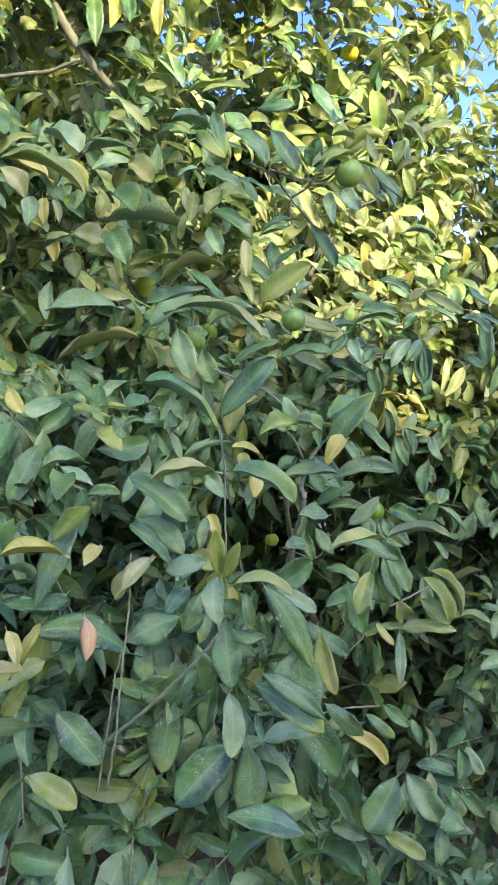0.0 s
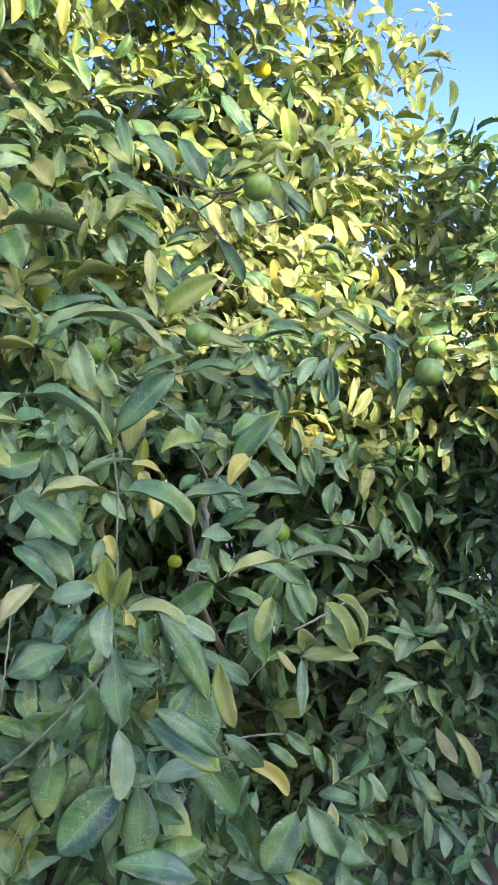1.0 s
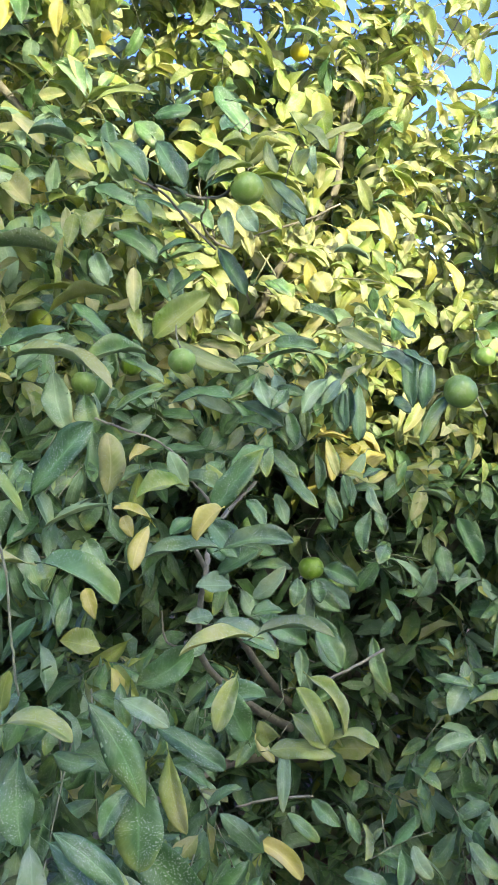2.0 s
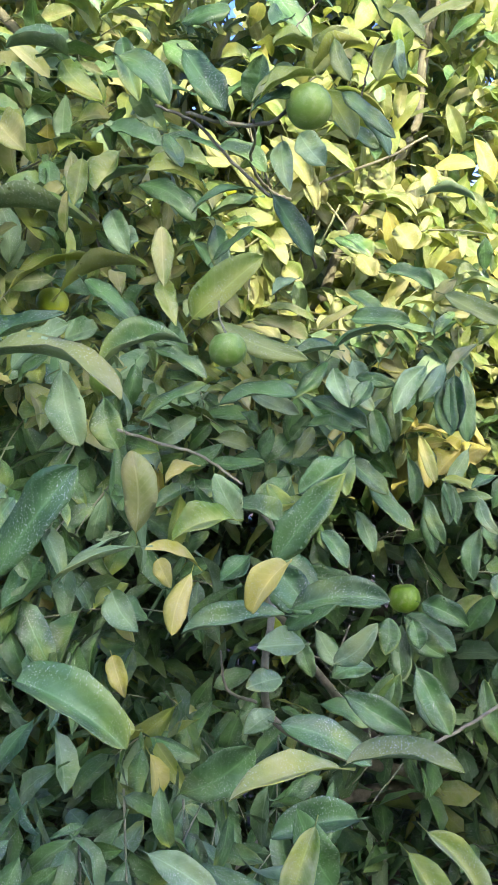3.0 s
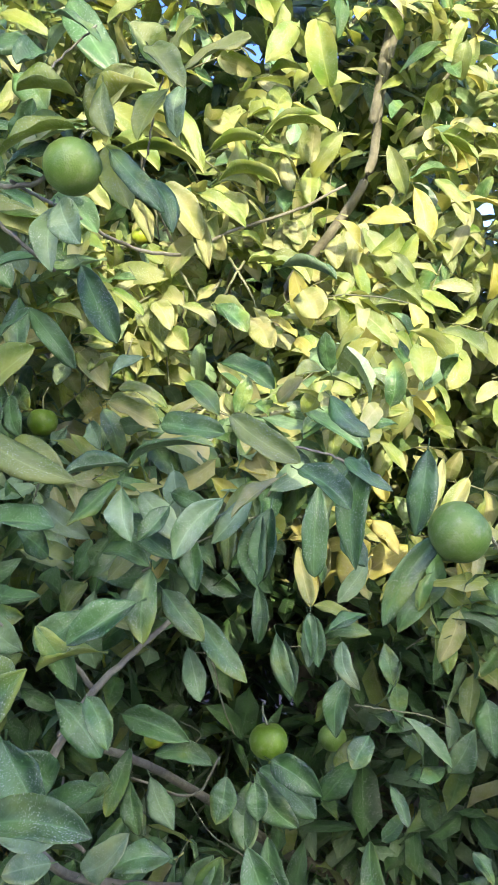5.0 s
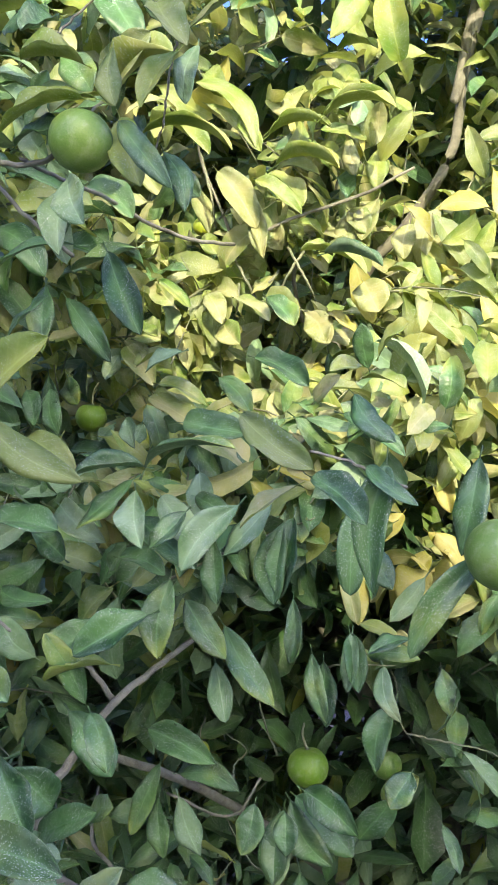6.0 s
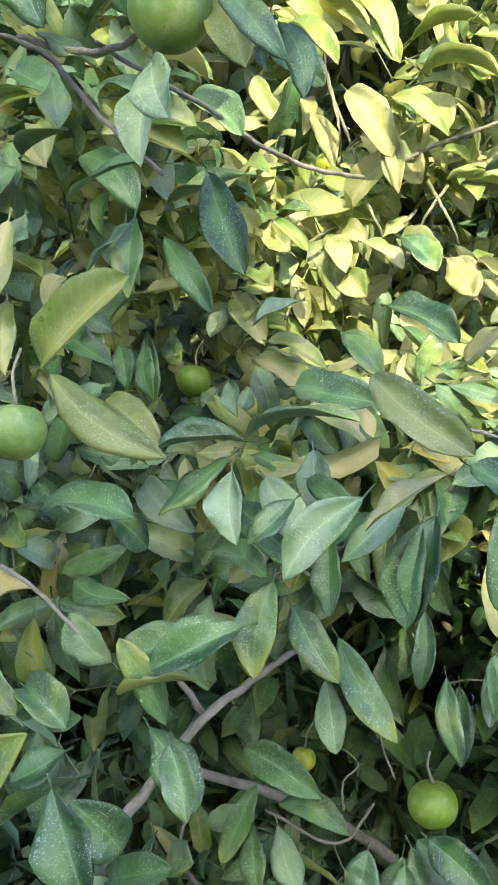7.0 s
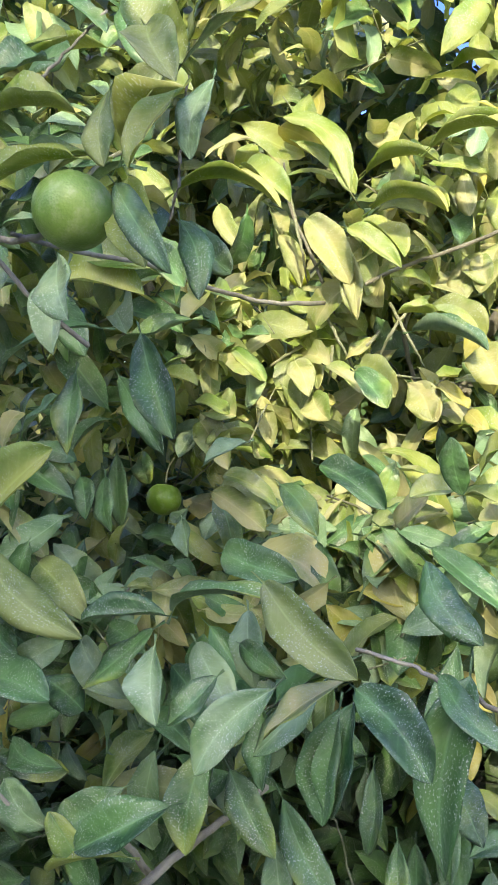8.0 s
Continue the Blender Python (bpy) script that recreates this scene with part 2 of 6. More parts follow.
def blades(base, axis, normal, length, width, bend, fold, rows, cols):
    """Vertices of many leaves at once: a stalk, then a pointed blade folded along its rib and arched along its length."""
    n = len(base)
    axis = unit(axis)
    normal = unit(normal - (normal * axis).sum(1, keepdims=True) * axis)
    side = np.cross(normal, axis)
    v = np.r_[-0.14, 0.5 * np.linspace(0, 1, rows) + 0.25 * (1 - np.cos(np.pi * np.linspace(0, 1, rows)))]
    u = np.linspace(-1.0, 1.0, cols)
    w = np.clip(v[1:], 0.0, 1.0)[None, :]
    lo, hi = rng.uniform(0.58, 0.92, (n, 1)), rng.uniform(0.56, 0.92, (n, 1))
    peak = lo / (lo + hi)
    half = w ** lo * (1 - w) ** hi / (peak ** lo * (1 - peak) ** hi)
    half = np.clip(half * (1 + 0.045 * np.sin(w * 13 + lo * 90) + 0.015 * np.sin(w * 31 + hi * 70)), 0.012, None)
    half[:, 0] = 0.03
    half = np.hstack([np.full((n, 1), 0.02), half])
    twist = rng.normal(0, 0.35, (n, 1)) * np.maximum(v, 0)[None, :]
    roll = rng.normal(0.15, 0.2, (n, 1))
    bend = np.where(np.abs(bend) < 0.02, 0.02, bend)[:, None]
    ang = bend * v[None, :]
    fwd, up = np.sin(ang) / bend, -(1 - np.cos(ang)) / bend
    wide = width[:, None] * 0.5 * half
    lift = fold[:, None] * wide
    ripple = 0.07 * width[:, None] * np.sin(v[None, :] * 9.0 + base[:, :1] * 300.0)
    # each margin waves on its own, and the blade bows a little to one side
    pitch, phase = rng.uniform(9.0, 17.0, (n, 2, 1)), rng.uniform(0, 6.3, (n, 2, 1))
    margin = min(0.055, 0.0045 * rows) * width[:, None, None] * np.sin(v[None, None, :] * pitch + phase) * np.clip(half * 1.2, 0, 1)[:, None, :]
    bow = rng.normal(0, 0.055, (n, 1)) * length[:, None] * np.sin(np.pi * np.clip(v, 0, 1))[None, :]
    across = wide[:, :, None] * u[None, None, :]
    # the fold follows the arch: raise along the local normal
    height = lift[:, :, None] * np.abs(u)[None, None, :] ** 1.3 + ripple[:, :, None] * u[None, None, :] ** 2 * np.sign(u)[None, None, :]
    height = height + np.where(u[None, None, :] > 0, margin[:, 0, :, None], margin[:, 1, :, None]) * np.abs(u)[None, None, :] ** 2
    height = height - (roll * wide)[:, :, None] * np.abs(u)[None, None, :] ** 3 + across * np.sin(twist)[:, :, None]
    across = across * np.cos(twist)[:, :, None] + bow[:, :, None]
    tx, tz = np.cos(ang), -np.sin(ang)
    px = (length[:, None] * fwd)[:, :, None] - height * tz[:, :, None]
    pz = (length[:, None] * up)[:, :, None] + height * tx[:, :, None]
    co = (base[:, None, None, :] + px[..., None] * axis[:, None, None, :] + pz[..., None] * normal[:, None, None, :]
          + across[..., None] * side[:, None, None, :])
    uv = np.stack(np.broadcast_arrays(u[None, :], np.maximum(v, 0.0)[:, None]), -1)
    return co.reshape(n, -1, 3), uv.reshape(-1, 2)


def grid_faces(rows, cols):
    i = np.arange(rows)[:, None] * cols + np.arange(cols - 1)[None, :]
    return np.stack([i, i + 1, i + cols + 1, i + cols], -1).reshape(-1, 4)


def quads_mesh(name, co, faces, uvs, index=None):
    me = bpy.data.meshes.new(name)
    me.vertices.add(len(co))
    me.vertices.foreach_set("co", co.astype(np.float32).ravel())
    me.loops.add(faces.size)
    me.loops.foreach_set("vertex_index", faces.astype(np.int32).ravel())
    me.polygons.add(len(faces))
    me.polygons.foreach_set("loop_start", np.arange(0, faces.size, 4, dtype=np.int32))
    if index is not None:
        me.polygons.foreach_set("material_index", index.astype(np.int32))
    me.update(calc_edges=True)
    me.polygons.foreach_set("use_smooth", np.ones(len(faces), dtype=bool))
    if uvs is not None:
        layer = me.uv_layers.new(name="UVMap")
        layer.data.foreach_set("uv", uvs[faces.ravel()].astype(np.float32).ravel())
    me.validate()
    return me


def foliage_mesh(name, base, axis, normal, length, width, bend, fold, kind, rows=5, cols=3):
    co, uv = blades(base, axis, normal, length, width, bend, fold, rows, cols)
    n, k = co.shape[:2]
    cell = grid_faces(rows, cols)
    faces = (cell[None] + (np.arange(n) * k)[:, None, None]).reshape(-1, 4)
    me = quads_mesh(name, co.reshape(-1, 3), faces, np.tile(uv, (n, 1)), np.repeat(kind, len(cell)))
    for key in KINDS:
        me.materials.append(LEAF[key, True])
    return me


def tube_mesh(name, paths, material, sides=6):
    """One mesh of tapered tubes; each path is a list of (x, y, z, radius)."""
    cos, faces, at = [], [], 0
    for path in paths:
        path = np.asarray(path, float)
        # rounded ends
        first, last = path[0].copy(), path[-1].copy()
        first[:3] += 0.6 * path[0, 3] * unit(path[0, :3] - path[1, :3])
        last[:3] += 0.6 * path[-1, 3] * unit(path[-1, :3] - path[-2, :3])
        first[3], last[3] = 0.08 * first[3], 0.08 * last[3]
        path = np.vstack([first, path, last])
        way = unit(np.gradient(path[:, :3], axis=0))
        ref = np.where(np.abs(way[:, 2:3]) > 0.9, (1.0, 0, 0), (0, 0, 1.0))
        a = unit(np.cross(way, ref))
        b = np.cross(way, a)
        turn = np.linspace(0, 2 * np.pi, sides, endpoint=False)
        ring = path[:, None, :3] + path[:, None, 3:] * (np.cos(turn)[None, :, None] * a[:, None] + np.sin(turn)[None, :, None] * b[:, None])
        cos.append(ring.reshape(-1, 3))
        i = np.arange(len(path) - 1)[:, None] * sides + np.arange(sides)[None, :]
        j = np.arange(len(path) - 1)[:, None] * sides + (np.arange(sides)[None, :] + 1) % sides
        faces.append(np.stack([i, j, j + sides, i + sides], -1).reshape(-1, 4) + at)
        at += len(path) * sides
    me = quads_mesh(name, np.concatenate(cos), np.concatenate(faces), None)
    me.materials.append(material)
    return me


def smooth_path(points, steps=6, wobble=0.0):
    """A curve through (x, y, z, radius) points."""
    p = np.asarray(points, float)
    p = np.vstack([2 * p[0] - p[1], p, 2 * p[-1] - p[-2]])
    out = []
    for i in range(1, len(p) - 2):
        for s in np.linspace(0, 1, steps, endpoint=False):
            a, b, c, d = p[i - 1 : i + 3]
            out.append(0.5 * (2 * b + (c - a) * s + (2 * a - 5 * b + 4 * c - d) * s * s + (3 * b - a - 3 * c + d) * s ** 3))
    out.append(p[-2])
    out = np.array(out)
    if wobble:
        out[1:-1, :3] += rng.normal(0, wobble, (len(out) - 2, 3))
    return out


def child(name, me, parent, label=""):
    ob = new(name, me)
    ob.parent = parent
    ob.matrix_parent_inverse = parent.matrix_world.inverted()
    if label:
        tagged(ob, label)
    return ob


def tree_base(x, y, label, kind="citrus_tree"):
    ob = new(kind)
    ob.location = (x, y, 0)
    ob.matrix_world = Matrix.Translation((x, y, 0))
    return tagged(ob, label, "tree")


# ---- the citrus tree ----
tree = tree_base(0.75, 2.95, "tall dusty green citrus tree with unripe fruit, growing from dry soil")
# fixed point near the camera's path; the crown's front is fitted to its view
VIEWPOINT = np.array((0.4, 0.45, 1.65))
SEEN_LEAVES = []
SEEN_PLACES = []
SIGHT_LANES = []


def leaf(kind, base, tip, width, face, bend, fold, rows=15, cols=7):
    """One leaf from its stalk end to its tip; face: how far its upper side is turned from level ahead (0) to the sky (90)."""
    base, tip = np.array(base), np.array(tip)
    chord = tip - base
    c = unit(chord)
    n = np.array((0.0, -math.cos(radians(face)), math.sin(radians(face)))) + rng.normal(0, 0.12, 3)
    n = unit(n - (n @ c) * c)
    half = max(abs(bend), 0.02) / 2
    length = np.linalg.norm(chord) * half / math.sin(half)
    axis = math.cos(half) * c + math.sin(half) * n
    normal = math.cos(half) * n - math.sin(half) * c
    SEEN_LEAVES.append(((base + tip) / 2).tolist())
    return leaf_part(kind, base, axis, normal, length, width, bend, fold * rng.uniform(1.3, 2.0) if face >= 60 else fold * rng.uniform(0.8, 1.6), rows, cols)


def leaf_part(kind, base, axis, normal, length, width, bend, fold, rows=15, cols=7):
    one = lambda v: np.array([v], float)
    zero = np.zeros((1, 3))
    co, uv = blades(zero + 0.001 * np.asarray(base)[None], one(axis), one(normal), one(length), one(width), one(bend), one(fold), rows, cols)
    # the lower side follows the upper one, half a millimetre below it
    sheet = co[0].reshape(rows + 1, cols, 3)
    out = unit(np.cross(np.gradient(sheet, axis=0), np.gradient(sheet, axis=1))).reshape(-1, 3)
    out = out if (out @ unit(np.asarray(normal, float))).sum() > 0 else -out
    top, low = co[0], co[0] - 0.0006 * out
    cell = grid_faces(rows, cols)
    k = len(top)
    left = np.arange(rows) * cols
    right = left + cols - 1
    rim = np.vstack([np.stack([left, left + cols, left + cols + k, left + k], -1), np.stack([right + cols, right, right + k, right + cols + k], -1)])
    faces = np.vstack([cell, cell[:, ::-1] + k, rim])
    index = np.r_[np.zeros(len(cell)), np.ones(len(cell)), np.zeros(len(rim))]
    me = quads_mesh("leaf", np.vstack([top, low]), faces, np.vstack([uv, uv]), index)
    me.materials.append(LEAF[kind, False])
    me.materials.append(LEAF["under" if kind in ("mature", "under", "olive") else kind, False])
    ob = new("leaf", me)
    ob.parent = tree
    ob.matrix_parent_inverse = tree.matrix_world.inverted()
    ob.location = base
    return ob


# leaves that stand out from the crown
# pale and yellow kinds also mimic sun flecks and sunlit leaves by colour
leaf("mature", (0.288, 1.488, 1.449), (0.369, 1.464, 1.548), 0.043, 30, 0.4, 0.85)
leaf("yellow", (0.301, 1.412, 1.461), (0.263, 1.388, 1.416), 0.027, 30, 1.5, 0.75)
leaf("mature", (0.296, 1.452, 1.395), (0.183, 1.428, 1.385), 0.032, 60, 0.68, 0.6)
leaf("mature", (0.303, 1.512, 1.385), (0.416, 1.488, 1.397), 0.038, 50, 0.68, 0.42)
leaf("pale", (0.101, 1.622, 1.464), (0.106, 1.598, 1.575), 0.050, 20, 0.2, 0.15)
leaf("young", (0.180, 1.712, 1.751), (0.284, 1.688, 1.828), 0.055, 20, 0.4, 0.25)
leaf("mature", (0.215, 1.672, 1.628), (0.321, 1.648, 1.636), 0.039, 50, 0.54, 0.42)
leaf("mature", (0.115, 1.632, 1.613), (0.205, 1.608, 1.655), 0.039, 45, 0.54, 0.42)
leaf("young", (0.237, 1.572, 1.484), (0.160, 1.548, 1.465), 0.039, 60, 0.94, 0.65)
leaf("under", (0.357, 1.632, 1.277), (0.414, 1.608, 1.336), 0.033, 35, 0.3, 0.42)
leaf("mature", (0.192, 1.646, 2.092), (0.244, 1.622, 2.002), 0.043, 35, 0.5, 0.42)
leaf("mature", (0.114, 1.612, 2.076), (0.178, 1.588, 2.003), 0.039, 45, 0.81, 0.42)
leaf("young", (0.041, 1.612, 2.074), (0.095, 1.588, 2.013), 0.037, 40, 0.5, 0.42)
leaf("mature", (0.056, 1.582, 2.067), (-0.012, 1.558, 2.070), 0.040, 60, 0.81, 0.65)
leaf("mature", (0.082, 1.902, 1.992), (0.173, 1.878, 1.923), 0.045, 50, 0.94, 0.42)
leaf("mature", (0.275, 1.932, 1.968), (0.195, 1.908, 1.935), 0.047, 40, 0.4, 0.42)
leaf("under", (0.316, 1.662, 1.973), (0.323, 1.638, 1.900), 0.029, 20, 0.3, 0.42)
leaf("under", (0.338, 1.622, 1.968), (0.368, 1.598, 1.920), 0.035, 25, 0.3, 0.42)
leaf("mature", (0.300, 1.792, 1.935), (0.353, 1.768, 1.838), 0.037, 20, 0.3, 0.42)
leaf("olive", (0.356, 1.672, 2.056), (0.407, 1.648, 2.106), 0.043, 30, 0.5, 0.42)
leaf("young", (0.346, 1.672, 2.063), (0.277, 1.648, 2.019), 0.033, 50, 0.68, 0.42)
leaf("young", (0.364, 1.672, 2.062), (0.431, 1.648, 2.085), 0.033, 60, 0.94, 0.65)
leaf("mature", (0.283, 1.682, 2.030), (0.296, 1.658, 2.084), 0.042, 25, 0.3, 0.42)
leaf("young", (0.376, 1.652, 2.031), (0.409, 1.628, 1.959), 0.035, 35, 0.4, 0.42)
leaf("young", (0.091, 1.697, 1.983), (0.061, 1.673, 1.925), 0.039, 25, 0.3, 0.42)
leaf("yellow", (0.176, 1.592, 1.414), (0.150, 1.568, 1.341), 0.031, 25, 0.3, 0.42)
leaf("under", (0.080, 1.612, 1.462), (0.002, 1.588, 1.407), 0.025, 70, 0.54, 0.65)
leaf("pale", (0.143, 1.707, 1.880), (0.146, 1.683, 1.793), 0.030, 20, 0.3, 0.42)
leaf("young", (0.138, 1.712, 1.807), (0.159, 1.688, 1.739), 0.031, 25, 0.4, 0.42)
leaf("olive", (-0.004, 1.392, 1.687), (0.144, 1.368, 1.640), 0.046, 65, 1.08, 0.6)
leaf("mature", (-0.059, 1.542, 1.720), (0.051, 1.518, 1.745), 0.044, 40, 0.4, 0.42)
leaf("young", (0.084, 1.632, 1.193), (0.017, 1.608, 1.214), 0.045, 40, 0.4, 0.42)
leaf("mature", (0.160, 1.512, 1.164), (0.254, 1.488, 1.228), 0.051, 35, 0.3, 0.42)
leaf("mature", (0.287, 1.422, 1.284), (0.380, 1.398, 1.248), 0.039, 50, 0.54, 0.42)
leaf("mature", (0.365, 1.572, 1.257), (0.443, 1.548, 1.215), 0.039, 40, 0.4, 0.42)
leaf("mature", (0.500, 1.862, 1.187), (0.547, 1.838, 1.084), 0.050, 25, 0.2, 0.42)
leaf("under", (0.497, 1.672, 1.668), (0.449, 1.648, 1.606), 0.031, 25, 0.3, 0.42)
leaf("mature", (0.533, 1.712, 1.649), (0.531, 1.688, 1.572), 0.032, 20, 0.3, 0.42)
leaf("yellow", (0.757, 2.342, 1.509), (0.646, 2.318, 1.448), 0.056, 40, 0.5, 0.42)
leaf("mature", (0.170, 1.662, 1.714), (0.065, 1.638, 1.687), 0.034, 60, 1.08, 0.65)
leaf("mature", (0.123, 1.712, 1.711), (0.198, 1.688, 1.665), 0.028, 50, 0.41, 0.42)
leaf("mature", (0.345, 1.792, 1.629), (0.425, 1.768, 1.583), 0.038, 50, 0.54, 0.42)
leaf("under", (0.380, 1.772, 1.660), (0.433, 1.748, 1.609), 0.034, 40, 0.4, 0.42)
leaf("under", (0.241, 1.612, 1.472), (0.212, 1.588, 1.542), 0.034, 20, 0.3, 0.42)
leaf("mature", (0.234, 1.632, 1.488), (0.293, 1.608, 1.475), 0.032, 60, 0.81, 0.65)
leaf("mature", (0.348, 1.672, 1.448), (0.379, 1.648, 1.401), 0.027, 30, 0.4, 0.42)
leaf("yellow", (0.175, 1.712, 1.542), (0.133, 1.688, 1.521), 0.026, 60, 0.94, 0.65)
leaf("under", (0.283, 1.732, 1.223), (0.232, 1.708, 1.218), 0.039, 40, 0.4, 0.42)
leaf("under", (0.269, 1.762, 1.161), (0.223, 1.738, 1.137), 0.038, 40, 0.3, 0.42)
leaf("mature", (0.491, 1.962, 1.228), (0.483, 1.938, 1.138), 0.040, 20, 0.2, 0.42)
leaf("mature", (0.501, 1.992, 1.234), (0.585, 1.968, 1.177), 0.050, 40, 0.4, 0.42)
leaf("yellow", (0.062, 1.612, 1.303), (0.082, 1.588, 1.254), 0.027, 30, 0.6, 0.42)
leaf("under", (0.318, 1.672, 1.292), (0.253, 1.648, 1.296), 0.041, 40, 0.3, 0.42)
leaf("mature", (0.420, 1.762, 1.223), (0.356, 1.738, 1.219), 0.038, 40, 0.4, 0.42)
leaf("mature", (0.442, 1.862, 1.111), (0.470, 1.838, 1.186), 0.037, 25, 0.3, 0.42)
leaf("mature", (0.101, 1.672, 1.334), (0.047, 1.648, 1.372), 0.038, 40, 0.4, 0.42)
leaf("under", (0.075, 1.812, 1.907), (0.075, 1.788, 1.860), 0.046, 30, 0.3, 0.42)
leaf("mature", (0.211, 1.812, 1.900), (0.222, 1.788, 1.818), 0.034, 25, 0.3, 0.42)
leaf("mature", (0.026, 1.732, 1.816), (0.099, 1.708, 1.748), 0.039, 40, 0.5, 0.42)
leaf("mature", (0.079, 1.732, 1.728), (0.157, 1.708, 1.713), 0.031, 55, 0.54, 0.42)
leaf("mature", (0.269, 1.762, 1.583), (0.240, 1.738, 1.616), 0.035, 40, 0.3, 0.42)
leaf("mature", (0.313, 1.732, 1.432), (0.275, 1.708, 1.513), 0.031, 40, 0.3, 0.42)
leaf("mature", (0.247, 1.672, 1.418), (0.208, 1.648, 1.390), 0.037, 40, 0.4, 0.42)
leaf("mature", (0.076, 1.182, 1.003), (-0.004, 1.158, 0.930), 0.063, 25, 0.3, 0.2)
leaf("mature", (0.104, 1.192, 0.999), (0.101, 1.168, 0.886), 0.051, 20, 0.2, 0.2)
leaf("mature", (0.067, 1.122, 1.212), (0.075, 1.098, 1.121), 0.042, 20, 0.3, 0.42)
leaf("under", (0.073, 1.142, 1.099), (0.074, 1.118, 1.014), 0.036, 20, 0.2, 0.42)
leaf("mature", (0.106, 1.092, 1.128), (0.199, 1.068, 1.066), 0.043, 40, 0.3, 0.42)
leaf("mature", (0.184, 1.232, 1.144), (0.191, 1.208, 1.027), 0.061, 20, 0.3, 0.42)
leaf("mature", (-0.053, 1.212, 1.552), (0.058, 1.188, 1.484), 0.041, 70, 1.22, 0.6)
leaf("mature", (0.065, 1.212, 1.500), (0.145, 1.188, 1.590), 0.043, 40, 0.3, 0.42)
leaf("pale", (0.056, 1.212, 1.417), (-0.041, 1.188, 1.406), 0.034, 70, 0.68, 0.65)
leaf("mature", (0.082, 1.202, 1.418), (0.173, 1.178, 1.371), 0.037, 65, 0.94, 0.65)
leaf("mature", (-0.075, 1.232, 1.409), (0.014, 1.208, 1.341), 0.041, 50, 0.54, 0.42)
leaf("mature", (-0.064, 1.242, 1.342), (0.008, 1.218, 1.286), 0.039, 50, 0.54, 0.42)
leaf("young", (0.075, 1.042, 1.280), (0.147, 1.018, 1.268), 0.027, 75, 1.22, 0.6)
leaf("pale", (-0.092, 1.162, 1.237), (-0.032, 1.138, 1.301), 0.033, 35, 0.5, 0.42)
leaf("young", (0.055, 1.062, 1.287), (0.048, 1.038, 1.352), 0.022, 15, 0.2, 0.42)
leaf("young", (0.064, 1.062, 1.285), (0.080, 1.038, 1.336), 0.020, 30, 0.3, 0.42)
leaf("under", (0.054, 1.092, 1.279), (0.054, 1.068, 1.218), 0.030, 20, 0.3, 0.42)
leaf("under", (-0.017, 1.132, 1.282), (0.038, 1.108, 1.298), 0.034, 35, 0.3, 0.42)
leaf("mature", (0.001, 1.212, 1.196), (-0.078, 1.188, 1.166), 0.053, 35, 0.3, 0.42)
leaf("mature", (-0.052, 1.232, 1.158), (-0.050, 1.208, 1.095), 0.035, 20, 0.2, 0.42)
leaf("mature", (-0.002, 1.232, 1.068), (-0.028, 1.208, 0.961), 0.048, 20, 0.2, 0.42)
leaf("young", (0.227, 1.262, 1.154), (0.250, 1.238, 1.057), 0.032, 25, 0.3, 0.42)
leaf("young", (0.359, 1.252, 1.158), (0.444, 1.228, 1.158), 0.035, 55, 0.54, 0.42)
leaf("young", (0.432, 1.252, 1.166), (0.500, 1.228, 1.167), 0.026, 75, 0.94, 0.65)
leaf("young", (0.396, 1.252, 1.240), (0.430, 1.228, 1.173), 0.027, 60, 1.08, 0.65)
leaf("young", (0.416, 1.272, 1.247), (0.456, 1.248, 1.177), 0.026, 60, 1.08, 0.65)
leaf("young", (0.343, 1.292, 1.297), (0.242, 1.268, 1.281), 0.029, 65, 0.80, 0.65)
leaf("olive", (0.347, 1.292, 1.300), (0.449, 1.268, 1.302), 0.026, 65, 0.90, 0.65)
leaf("mature", (-0.152, 1.762, 1.923), (0.038, 1.738, 1.895), 0.055, 65, 0.81, 0.65)
leaf("young", (-0.040, 1.832, 1.814), (0.105, 1.808, 1.842), 0.047, 75, 0.94, 0.65)
leaf("young", (0.013, 1.852, 1.863), (-0.119, 1.828, 1.823), 0.048, 70, 0.94, 0.65)
leaf("under", (-0.032, 1.812, 1.740), (0.027, 1.788, 1.752), 0.069, 30, 0.2, 0.42)
leaf("mature", (0.368, 1.462, 1.156), (0.270, 1.438, 1.149), 0.038, 60, 0.68, 0.65)
leaf("young", (0.317, 1.292, 1.243), (0.290, 1.268, 1.178), 0.029, 25, 0.5, 0.42)
leaf("yellow", (0.350, 1.662, 0.826), (0.441, 1.638, 0.760), 0.033, 40, 0.7, 0.7)
leaf("mature", (0.337, 1.412, 1.109), (0.300, 1.388, 1.209), 0.046, 30, 0.3, 0.42)
leaf("mature", (0.271, 1.312, 0.893), (0.157, 1.288, 1.045), 0.062, 30, 0.3, 0.42)
leaf("mature", (0.183, 1.132, 0.891), (0.067, 1.108, 0.934), 0.048, 40, 0.3, 0.42)
leaf("mature", (0.370, 1.312, 0.886), (0.314, 1.288, 0.806), 0.061, 25, 0.3, 0.42)
leaf("under", (0.418, 1.412, 0.845), (0.470, 1.388, 0.763), 0.049, 25, 0.3, 0.42)
leaf("mature", (0.045, 1.292, 1.050), (0.027, 1.268, 1.136), 0.046, 30, 0.3, 0.42)
leaf("mature", (0.197, 1.412, 1.134), (0.302, 1.388, 1.074), 0.037, 55, 0.68, 0.42)
leaf("yellow", (0.661, 2.262, 1.502), (0.613, 2.238, 1.458), 0.067, 45, 0.54, 0.42)
leaf("pale", (0.829, 2.262, 1.645), (0.771, 2.238, 1.561), 0.034, 20, 0.3, 0.42)
